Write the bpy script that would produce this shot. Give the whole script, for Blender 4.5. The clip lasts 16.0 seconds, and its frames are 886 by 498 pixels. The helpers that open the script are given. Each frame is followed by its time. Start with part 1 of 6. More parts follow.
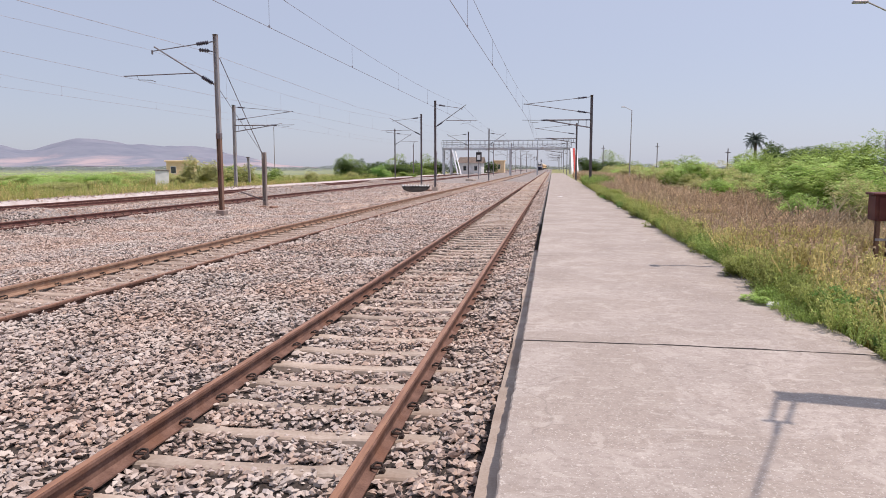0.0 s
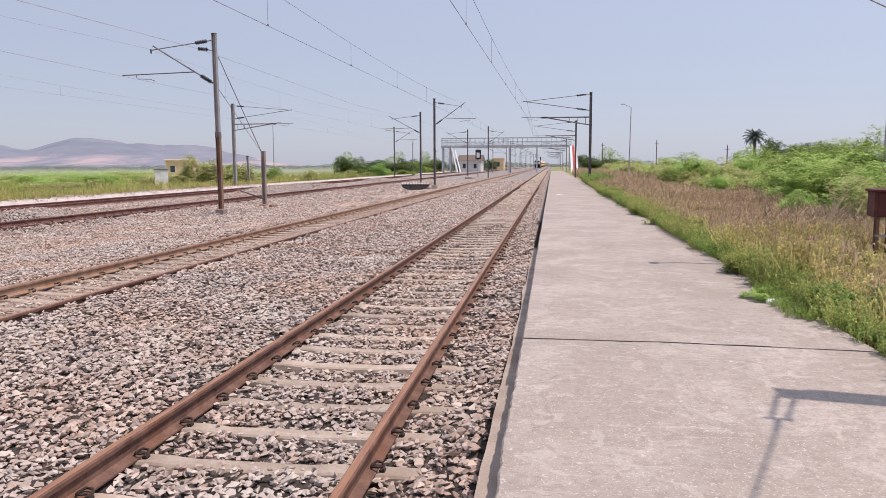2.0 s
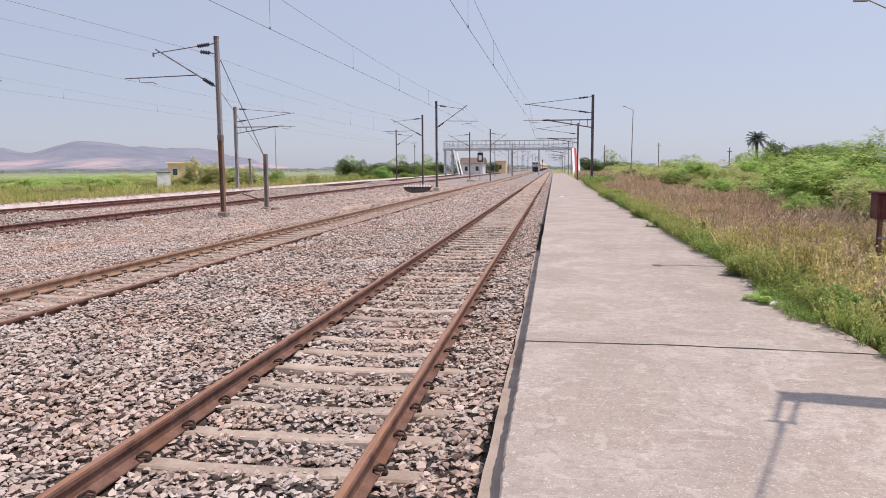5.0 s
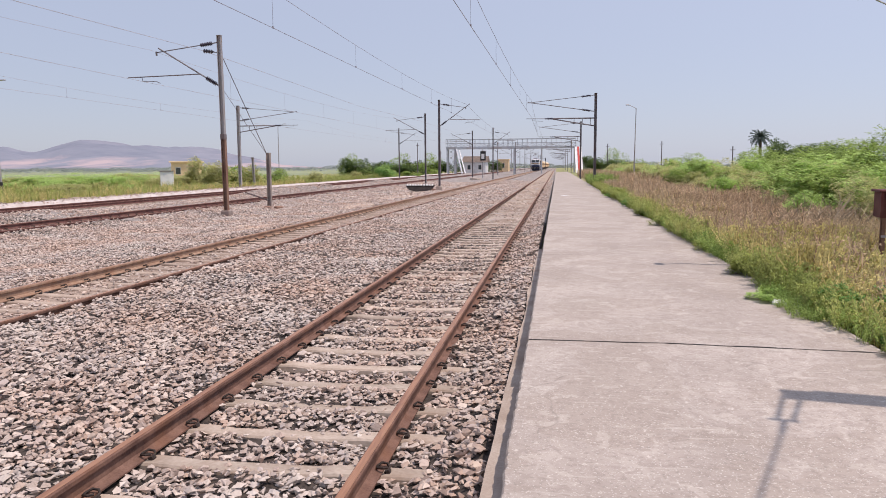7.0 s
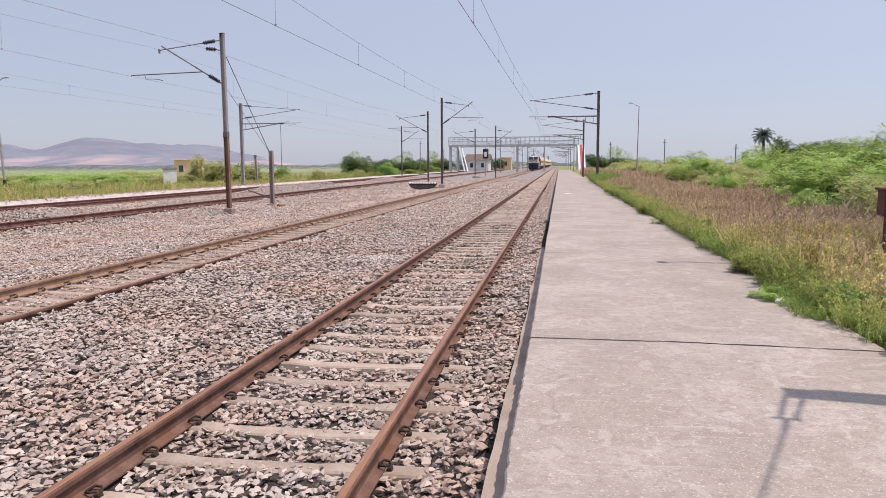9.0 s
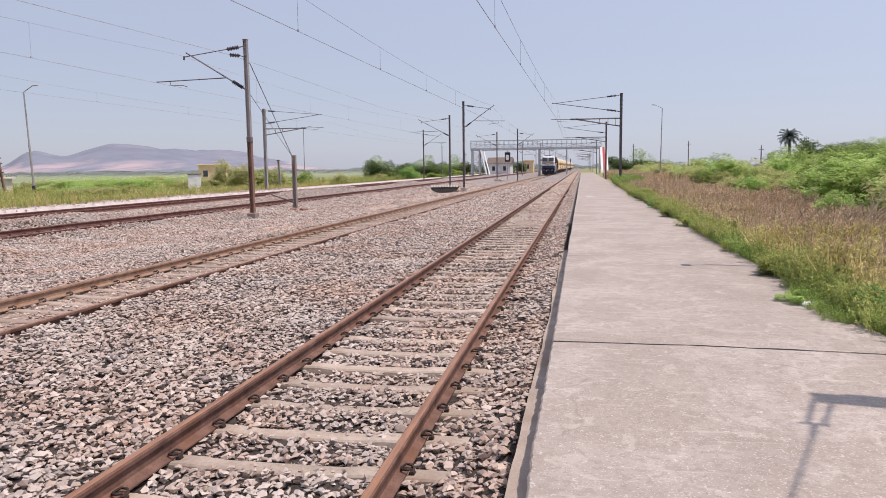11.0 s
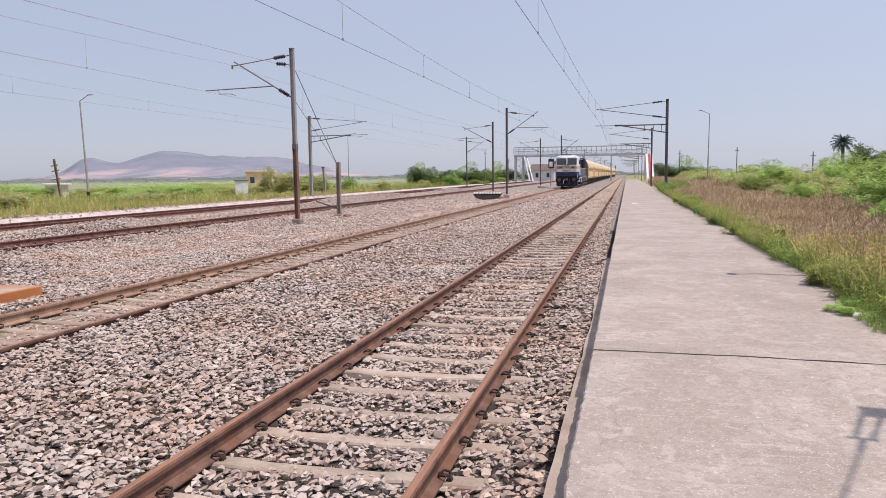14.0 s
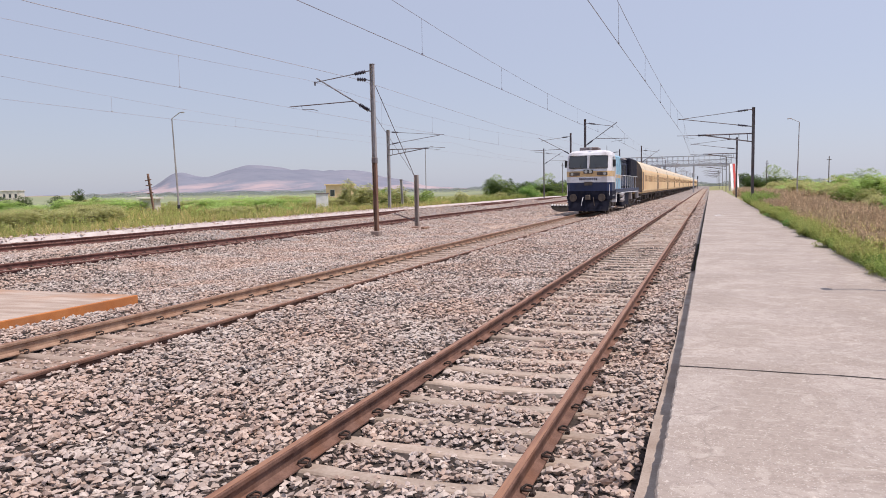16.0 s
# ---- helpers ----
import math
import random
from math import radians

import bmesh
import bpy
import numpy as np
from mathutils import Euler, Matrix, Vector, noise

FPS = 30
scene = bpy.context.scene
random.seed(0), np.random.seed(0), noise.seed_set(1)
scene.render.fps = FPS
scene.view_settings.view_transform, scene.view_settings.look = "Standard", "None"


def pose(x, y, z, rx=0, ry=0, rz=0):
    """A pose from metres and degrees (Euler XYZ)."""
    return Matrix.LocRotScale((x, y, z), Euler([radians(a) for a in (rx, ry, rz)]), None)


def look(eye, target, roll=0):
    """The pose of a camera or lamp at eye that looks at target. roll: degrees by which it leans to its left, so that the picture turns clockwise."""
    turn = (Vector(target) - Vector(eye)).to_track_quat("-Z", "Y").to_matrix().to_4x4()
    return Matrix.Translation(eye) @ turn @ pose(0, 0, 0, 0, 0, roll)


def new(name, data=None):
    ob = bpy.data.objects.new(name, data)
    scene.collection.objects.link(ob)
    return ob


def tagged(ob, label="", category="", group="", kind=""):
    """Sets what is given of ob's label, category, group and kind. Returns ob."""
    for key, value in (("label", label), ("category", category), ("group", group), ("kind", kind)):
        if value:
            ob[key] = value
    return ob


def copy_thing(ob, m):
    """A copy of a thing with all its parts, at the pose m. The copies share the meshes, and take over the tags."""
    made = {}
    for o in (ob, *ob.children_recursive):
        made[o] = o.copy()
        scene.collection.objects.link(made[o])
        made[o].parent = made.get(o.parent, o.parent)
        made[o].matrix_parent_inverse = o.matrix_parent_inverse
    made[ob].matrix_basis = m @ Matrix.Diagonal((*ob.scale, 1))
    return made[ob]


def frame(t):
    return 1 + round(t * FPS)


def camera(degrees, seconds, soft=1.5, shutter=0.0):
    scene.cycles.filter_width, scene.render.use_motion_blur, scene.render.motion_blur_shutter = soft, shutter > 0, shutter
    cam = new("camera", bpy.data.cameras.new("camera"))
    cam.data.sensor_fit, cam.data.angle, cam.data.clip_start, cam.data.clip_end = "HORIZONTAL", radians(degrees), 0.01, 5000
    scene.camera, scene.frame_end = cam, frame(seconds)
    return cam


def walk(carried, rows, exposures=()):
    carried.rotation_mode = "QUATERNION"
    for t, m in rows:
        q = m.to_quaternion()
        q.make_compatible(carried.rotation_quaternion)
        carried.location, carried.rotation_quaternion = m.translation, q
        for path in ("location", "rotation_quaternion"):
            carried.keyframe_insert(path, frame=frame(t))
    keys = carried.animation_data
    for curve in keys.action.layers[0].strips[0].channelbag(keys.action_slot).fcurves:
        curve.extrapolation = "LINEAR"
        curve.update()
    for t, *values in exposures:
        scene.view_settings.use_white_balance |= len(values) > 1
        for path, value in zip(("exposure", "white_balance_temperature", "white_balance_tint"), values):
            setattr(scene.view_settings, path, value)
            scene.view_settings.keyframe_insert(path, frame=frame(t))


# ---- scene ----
EYE_Z = 1.92
PATH = (
    (0, -0.002, 0.005, -0.006, 8.359, -6.306, 0.018), (0.5, 0.000, 0.006, -0.003, 8.261, -6.307, 0.045),
    (1, 0.001, 0.002, -0.003, 8.358, -6.446, 0.001), (1.5, -0.001, -0.003, -0.003, 8.513, -6.592, 0.197),
    (2, -0.001, 0.005, -0.001, 8.340, -6.470, 0.256), (2.5, -0.004, 0.003, 0.002, 9.012, -6.170, 0.373),
    (3, -0.005, 0.004, -0.001, 9.346, -6.138, 0.282), (3.5, -0.007, 0.006, -0.002, 9.132, -6.108, 0.346),
    (4, -0.003, 0.014, -0.003, 8.538, -6.120, 0.247), (6.5, -0.005, 0.011, 0.000, 8.586, -6.450, 0.443),
    (7, 0.000, 0.000, 0.000, 8.721, -6.368, 0.378), (7.5, -0.004, 0.005, 0.000, 8.636, -6.350, 0.287),
    (8, -0.003, 0.006, -0.001, 8.523, -6.376, 0.346), (8.5, 0.003, 0.010, -0.002, 8.671, -6.331, 0.498),
    (9, 0.001, 0.002, -0.001, 8.917, -6.519, 0.323), (11.5, 0.006, 0.009, -0.001, 10.999, -6.142, 0.632),
    (12, 0.012, -0.005, 0.005, 11.361, -6.084, 0.349), (12.5, 0.019, -0.008, 0.003, 12.306, -5.997, 0.569),
    (13, 0.023, -0.008, 0.001, 12.906, -5.724, 0.713), (13.5, 0.031, -0.017, 0.003, 13.723, -5.750, 0.767),
    (14, 0.034, -0.010, 0.005, 13.945, -5.692, 0.676), (14.5, 0.033, -0.007, 0.004, 13.945, -5.761, 0.696),
    (15, 0.027, -0.019, 0.008, 14.246, -5.663, 0.582), (15.5, 0.007, -0.029, 0.013, 15.933, -5.186, 0.701),
    (16, -0.006, -0.039, 0.012, 19.838, -4.672, 0.997),
)
cam = camera(61.71, 16.0, soft=0.9)
walk(cam, [(t, pose(x, y, EYE_Z + z, 90 + pitch, 0, yaw) @ pose(0, 0, 0, 0, 0, -roll)) for t, x, y, z, yaw, pitch, roll in PATH],
     exposures=[(0, 0.0, 6500, 16), (16, 0.0, 6500, 16)])

# ---- sky, sun ----
SUN_EL, SUN_DIR = 66.0, Vector((0.987, -0.16))      # the sun stands to the right and a little behind
world = bpy.data.worlds.new("sky")
scene.world = world
world.use_nodes = True
wn = world.node_tree
sky = wn.nodes.new("ShaderNodeTexSky")
sky.sky_type, sky.sun_disc = "NISHITA", False
sky.sun_elevation, sky.sun_rotation = radians(SUN_EL), math.atan2(SUN_DIR.x, SUN_DIR.y)
sky.air_density, sky.dust_density, sky.ozone_density, sky.altitude = 1.0, 0.7, 1.6, 0
haze = wn.nodes.new("ShaderNodeMix")          # thick bright haze over the whole sky
haze.data_type = "RGBA"
haze.inputs[0].default_value, haze.inputs[7].default_value = 0.78, (3.38, 3.7, 4.6, 1)
wn.links.new(sky.outputs[0], haze.inputs[6])
wn.links.new(haze.outputs[2], wn.nodes["Background"].inputs[0])
# the haze glows gently towards the sun's side
way, side, glow, tint = (wn.nodes.new("ShaderNode" + k) for k in ("TexCoord", "VectorMath", "MapRange", "VectorMath"))
side.operation, tint.operation = "DOT_PRODUCT", "SCALE"
ce = math.cos(radians(SUN_EL))
side.inputs[1].default_value = (SUN_DIR.x * ce, SUN_DIR.y * ce, math.sin(radians(SUN_EL)))
wn.links.new(way.outputs["Generated"], side.inputs[0])
glow.inputs[1].default_value, glow.inputs[2].default_value, glow.inputs[3].default_value, glow.inputs[4].default_value = -0.3, 1.0, 0.87, 1.38
wn.links.new(side.outputs["Value"], glow.inputs[0])
tint.inputs[0].default_value = (3.39, 3.76, 4.62)
wn.links.new(glow.outputs[0], tint.inputs["Scale"])
wn.links.new(tint.outputs[0], haze.inputs[7])
wn.nodes["Background"].inputs[1].default_value = 0.15
sun = new("sun", bpy.data.lights.new("sun", "SUN"))
sun.data.energy, sun.data.angle, sun.data.color = 3.8, radians(0.35), (1.0, 0.90, 0.79)
sun.matrix_world = look((0, 0, 50), (-SUN_DIR.x * 10, -SUN_DIR.y * 10, 50 - 10 * math.tan(radians(SUN_EL))))


# ---- materials ----
def surf(name, low, high, scale=4.0, rough=0.8, metal=0.0, bump=0.2, grain=60.0, stain=None, amount=0.5, island=0.0, piece=0.0, stretch=(1, 1, 1), spec=0.3):
    """A worn surface: colour from low to high by coarse and fine noise, a stain of its own shape, fine relief."""
    m = bpy.data.materials.new(name)
    m.use_nodes = True
    nt = m.node_tree
    bs = nt.nodes["Principled BSDF"]
    add, link = nt.nodes.new, nt.links.new
    co = add("ShaderNodeTexCoord")
    mp = add("ShaderNodeMapping")
    mp.inputs["Scale"].default_value = stretch
    link(co.outputs["Object"], mp.inputs[0])
    coarse, fine = add("ShaderNodeTexNoise"), add("ShaderNodeTexNoise")
    for n, s, d in ((coarse, scale, 5), (fine, grain, 3)):
        n.inputs["Scale"].default_value, n.inputs["Detail"].default_value = s, d
        link(mp.outputs[0], n.inputs["Vector"])
    mix = add("ShaderNodeMath")
    mix.operation = "MULTIPLY_ADD"
    link(fine.outputs[0], mix.inputs[0])
    mix.inputs[1].default_value = 0.5
    link(coarse.outputs[0], mix.inputs[2])
    ramp = add("ShaderNodeValToRGB")
    ramp.color_ramp.elements[0].position, ramp.color_ramp.elements[1].position = 0.5, 1.0
    ramp.color_ramp.elements[0].color, ramp.color_ramp.elements[1].color = (*low, 1), (*high, 1)
    link(mix.outputs[0], ramp.inputs[0])
    out = ramp.outputs[0]
    if island or piece:
        rnd = add("ShaderNodeNewGeometry" if island else "ShaderNodeObjectInfo")
        mr = add("ShaderNodeMapRange")
        k = island or piece
        mr.inputs["To Min"].default_value, mr.inputs["To Max"].default_value = 1 - k, 1 + k
        link(rnd.outputs["Random Per Island" if island else "Random"], mr.inputs[0])
        hs = add("ShaderNodeHueSaturation")
        link(mr.outputs[0], hs.inputs["Value"])
        link(out, hs.inputs["Color"])
        out = hs.outputs[0]
    if stain:
        sn = add("ShaderNodeTexNoise")
        sn.inputs["Scale"].default_value, sn.inputs["Detail"].default_value = scale * 0.37, 6
        link(co.outputs["Object"], sn.inputs["Vector"])
        sr = add("ShaderNodeValToRGB")
        sr.color_ramp.elements[0].position, sr.color_ramp.elements[1].position = 0.5, 0.68
        link(sn.outputs[0], sr.inputs[0])
        sm = add("ShaderNodeMath")
        sm.operation = "MULTIPLY"
        sm.inputs[1].default_value = amount
        link(sr.outputs[0], sm.inputs[0])
        mx = add("ShaderNodeMix")
        mx.data_type = "RGBA"
        link(sm.outputs[0], mx.inputs[0])
        link(out, mx.inputs[6])
        mx.inputs[7].default_value = (*stain, 1)
        out = mx.outputs[2]
    link(out, bs.inputs["Base Color"])
    bs.inputs["Roughness"].default_value, bs.inputs["Metallic"].default_value = rough, metal
    bs.inputs["Specular IOR Level"].default_value = spec
    if bump:
        bp = add("ShaderNodeBump")
        bp.inputs["Strength"].default_value, bp.inputs["Distance"].default_value = bump, 0.01
        link(mix.outputs[0], bp.inputs["Height"])
        link(bp.outputs[0], bs.inputs["Normal"])
    return m


def glass(name, tint):
    m = bpy.data.materials.new(name)
    m.use_nodes = True
    bs = m.node_tree.nodes["Principled BSDF"]
    bs.inputs["Base Color"].default_value = (*tint, 1)
    bs.inputs["Roughness"].default_value, bs.inputs["Specular IOR Level"].default_value = 0.06, 0.6
    return m


def worn_concrete(name):
    """Cast concrete underfoot: blotches, dark specks, pale scuffs and thin wandering cracks."""
    m = bpy.data.materials.new(name)
    m.use_nodes = True
    nt = m.node_tree
    bs, add, link = nt.nodes["Principled BSDF"], nt.nodes.new, nt.links.new
    co = add("ShaderNodeTexCoord").outputs["Object"]

    def noise_of(scale, detail=5, stretch=(1, 1, 1), turn=0.0, warp=0.0):
        mp, n = add("ShaderNodeMapping"), add("ShaderNodeTexNoise")
        mp.inputs["Scale"].default_value, mp.inputs["Rotation"].default_value = stretch, (0, 0, turn)
        n.inputs["Scale"].default_value, n.inputs["Detail"].default_value, n.inputs["Distortion"].default_value = scale, detail, warp
        link(co, mp.inputs[0])
        link(mp.outputs[0], n.inputs["Vector"])
        return n.outputs[0]

    def ramp(v, a, b, c0, c1):
        r = add("ShaderNodeValToRGB")
        r.color_ramp.elements[0].position, r.color_ramp.elements[1].position = a, b
        r.color_ramp.elements[0].color, r.color_ramp.elements[1].color = (*c0, 1), (*c1, 1)
        link(v, r.inputs[0])
        return r.outputs[0]

    def over(base, mask, colour, k):
        f, x = add("ShaderNodeMath"), add("ShaderNodeMix")
        f.operation, f.inputs[1].default_value, x.data_type = "MULTIPLY", k, "RGBA"
        link(mask, f.inputs[0])
        link(f.outputs[0], x.inputs[0])
        link(base, x.inputs[6])
        x.inputs[7].default_value = (*colour, 1)
        return x.outputs[2]

    k0, k1 = (0, 0, 0), (1, 1, 1)
    c = ramp(noise_of(0.8, 7, (1, 0.8, 1)), 0.33, 0.68, (0.325, 0.275, 0.243), (0.435, 0.374, 0.332))
    c = over(c, ramp(noise_of(1.9, 8, warp=0.6), 0.52, 0.62, k0, k1), (0.48, 0.425, 0.38), 0.35)
    c = over(c, ramp(noise_of(0.95, 9, warp=0.9), 0.50, 0.53, k0, k1), (0.32, 0.265, 0.226), 0.5)
    c = over(c, ramp(noise_of(13, 9, warp=0.8), 0.50, 0.60, k0, k1), (0.265, 0.218, 0.19), 0.40)
    c = over(c, ramp(noise_of(3.4, 10, (1, 1, 1), 0.3, 1.6), 0.60, 0.64, k0, k1), (0.53, 0.47, 0.42), 0.35)
    c = over(c, ramp(noise_of(22, 8, (1, 1, 1), 0.0, 1.5), 0.63, 0.67, k0, k1), (0.60, 0.54, 0.49), 0.6)
    c = over(c, ramp(noise_of(38, 4), 0.56, 0.68, k0, k1), (0.235, 0.20, 0.175), 0.5)
    c = over(c, ramp(noise_of(75, 3), 0.60, 0.70, k0, k1), (0.66, 0.62, 0.58), 0.6)
    c = over(c, ramp(noise_of(7, 6, (0.25, 2.6, 1), 0.5), 0.63, 0.70, k0, k1), (0.58, 0.52, 0.47), 0.3)
    c = over(c, ramp(noise_of(6, 6, (0.2, 2.2, 1), -0.9), 0.65, 0.72, k0, k1), (0.56, 0.50, 0.45), 0.25)
    vo = add("ShaderNodeTexVoronoi")
    vo.feature, vo.inputs["Scale"].default_value = "DISTANCE_TO_EDGE", 0.42
    wp, ws = add("ShaderNodeVectorMath"), add("ShaderNodeTexNoise")
    ws.inputs["Scale"].default_value = 1.6
    link(co, ws.inputs["Vector"])
    wp.operation = "ADD"
    link(co, wp.inputs[0])
    link(ws.outputs["Color"], wp.inputs[1])
    link(wp.outputs[0], vo.inputs["Vector"])
    gate = add("ShaderNodeMath")
    gate.operation = "MULTIPLY"
    link(ramp(vo.outputs["Distance"], 0.0015, 0.0045, k1, k0), gate.inputs[0])
    link(ramp(noise_of(0.55, 2), 0.46, 0.53, k0, k1), gate.inputs[1])
    c = over(c, gate.outputs[0], (0.20, 0.17, 0.15), 0.42)
    link(c, bs.inputs["Base Color"])
    bs.inputs["Roughness"].default_value, bs.inputs["Specular IOR Level"].default_value = 0.93, 0.25
    bp = add("ShaderNodeBump")
    bp.inputs["Strength"].default_value, bp.inputs["Distance"].default_value = 0.5, 0.006
    link(noise_of(45, 6), bp.inputs["Height"])
    link(bp.outputs[0], bs.inputs["Normal"])
    return m


def broken_stone(name):
    """Crushed stone: each piece grey, bluish, beige, brownish or pale by chance, browner and paler in wide zones."""
    m = bpy.data.materials.new(name)
    m.use_nodes = True
    nt = m.node_tree
    bs, add, link = nt.nodes["Principled BSDF"], nt.nodes.new, nt.links.new
    geo, co = add("ShaderNodeNewGeometry"), add("ShaderNodeTexCoord").outputs["Object"]
    pick = add("ShaderNodeValToRGB")
    cr = pick.color_ramp
    cr.interpolation = "CONSTANT"
    cols = [(0.0, (0.40, 0.332, 0.295)), (0.2, (0.49, 0.415, 0.373)), (0.38, (0.44, 0.345, 0.292)), (0.52, (0.53, 0.457, 0.408)), (0.68, (0.46, 0.395, 0.368)), (0.82, (0.28, 0.225, 0.2)), (0.92, (0.60, 0.53, 0.478))]
    cr.elements[0].color, cr.elements[1].position, cr.elements[1].color = (*cols[0][1], 1), cols[1][0], (*cols[1][1], 1)
    for p, c in cols[2:]:
        cr.elements.new(p).color = (*c, 1)
    link(geo.outputs["Random Per Island"], pick.inputs[0])

    def zone(scale, a, b, k, offset):
        mp, n, r, f = add("ShaderNodeMapping"), add("ShaderNodeTexNoise"), add("ShaderNodeMapRange"), add("ShaderNodeMath")
        mp.inputs["Location"].default_value = (offset, offset * 0.7, 0)
        n.inputs["Scale"].default_value, n.inputs["Detail"].default_value = scale, 4
        link(co, mp.inputs[0])
        link(mp.outputs[0], n.inputs["Vector"])
        r.inputs[1].default_value, r.inputs[2].default_value = a, b
        link(n.outputs[0], r.inputs[0])
        f.operation, f.inputs[1].default_value = "MULTIPLY", k
        link(r.outputs[0], f.inputs[0])
        return f.outputs[0]

    def blend(kind, base, mask, colour):
        x = add("ShaderNodeMix")
        x.data_type, x.blend_type = "RGBA", kind
        link(mask, x.inputs[0])
        link(base, x.inputs[6])
        x.inputs[7].default_value = (*colour, 1)
        return x.outputs[2]

    c = blend("MULTIPLY", pick.outputs[0], zone(0.5, 0.38, 0.66, 0.75, 3.0), (1.03, 0.875, 0.78))
    c = blend("MIX", c, zone(0.8, 0.54, 0.68, 0.5, 11.0), (0.62, 0.56, 0.51))
    c = blend("MULTIPLY", c, zone(26, 0.45, 0.75, 0.5, 0.0), (0.72, 0.66, 0.62))
    link(c, bs.inputs["Base Color"])
    bs.inputs["Roughness"].default_value, bs.inputs["Specular IOR Level"].default_value = 0.92, 0.25
    n, bp = add("ShaderNodeTexNoise"), add("ShaderNodeBump")
    n.inputs["Scale"].default_value, n.inputs["Detail"].default_value = 70, 4
    bp.inputs["Strength"].default_value, bp.inputs["Distance"].default_value = 0.4, 0.008
    link(co, n.inputs["Vector"])
    link(n.outputs[0], bp.inputs["Height"])
    link(bp.outputs[0], bs.inputs["Normal"])
    return m


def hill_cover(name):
    """Scrub on the heights, blue-grey haze painted into its colour; bare pinkish earth showing on the lower slopes."""
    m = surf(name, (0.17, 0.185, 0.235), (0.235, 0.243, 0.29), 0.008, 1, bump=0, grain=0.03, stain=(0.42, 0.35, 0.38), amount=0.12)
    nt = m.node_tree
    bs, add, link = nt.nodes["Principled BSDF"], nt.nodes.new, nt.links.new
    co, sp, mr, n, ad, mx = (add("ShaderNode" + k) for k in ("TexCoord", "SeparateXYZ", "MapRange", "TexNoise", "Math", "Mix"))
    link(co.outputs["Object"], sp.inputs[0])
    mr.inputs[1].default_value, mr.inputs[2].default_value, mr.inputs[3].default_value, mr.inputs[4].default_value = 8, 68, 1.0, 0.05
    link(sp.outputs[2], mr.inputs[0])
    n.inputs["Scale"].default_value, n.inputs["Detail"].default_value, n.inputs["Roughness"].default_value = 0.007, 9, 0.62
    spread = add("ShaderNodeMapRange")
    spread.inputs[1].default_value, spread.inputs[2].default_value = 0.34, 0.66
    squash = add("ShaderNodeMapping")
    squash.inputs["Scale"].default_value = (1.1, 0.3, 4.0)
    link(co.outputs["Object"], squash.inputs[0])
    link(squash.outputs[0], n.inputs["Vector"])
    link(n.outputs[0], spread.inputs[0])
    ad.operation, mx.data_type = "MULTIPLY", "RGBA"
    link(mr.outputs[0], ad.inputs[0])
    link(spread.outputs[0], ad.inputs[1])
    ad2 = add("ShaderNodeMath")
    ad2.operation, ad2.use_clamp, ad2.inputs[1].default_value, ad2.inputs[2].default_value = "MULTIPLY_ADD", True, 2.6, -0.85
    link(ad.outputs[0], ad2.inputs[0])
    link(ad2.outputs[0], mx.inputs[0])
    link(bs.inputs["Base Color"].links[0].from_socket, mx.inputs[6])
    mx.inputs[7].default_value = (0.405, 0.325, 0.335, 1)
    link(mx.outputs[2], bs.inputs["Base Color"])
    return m


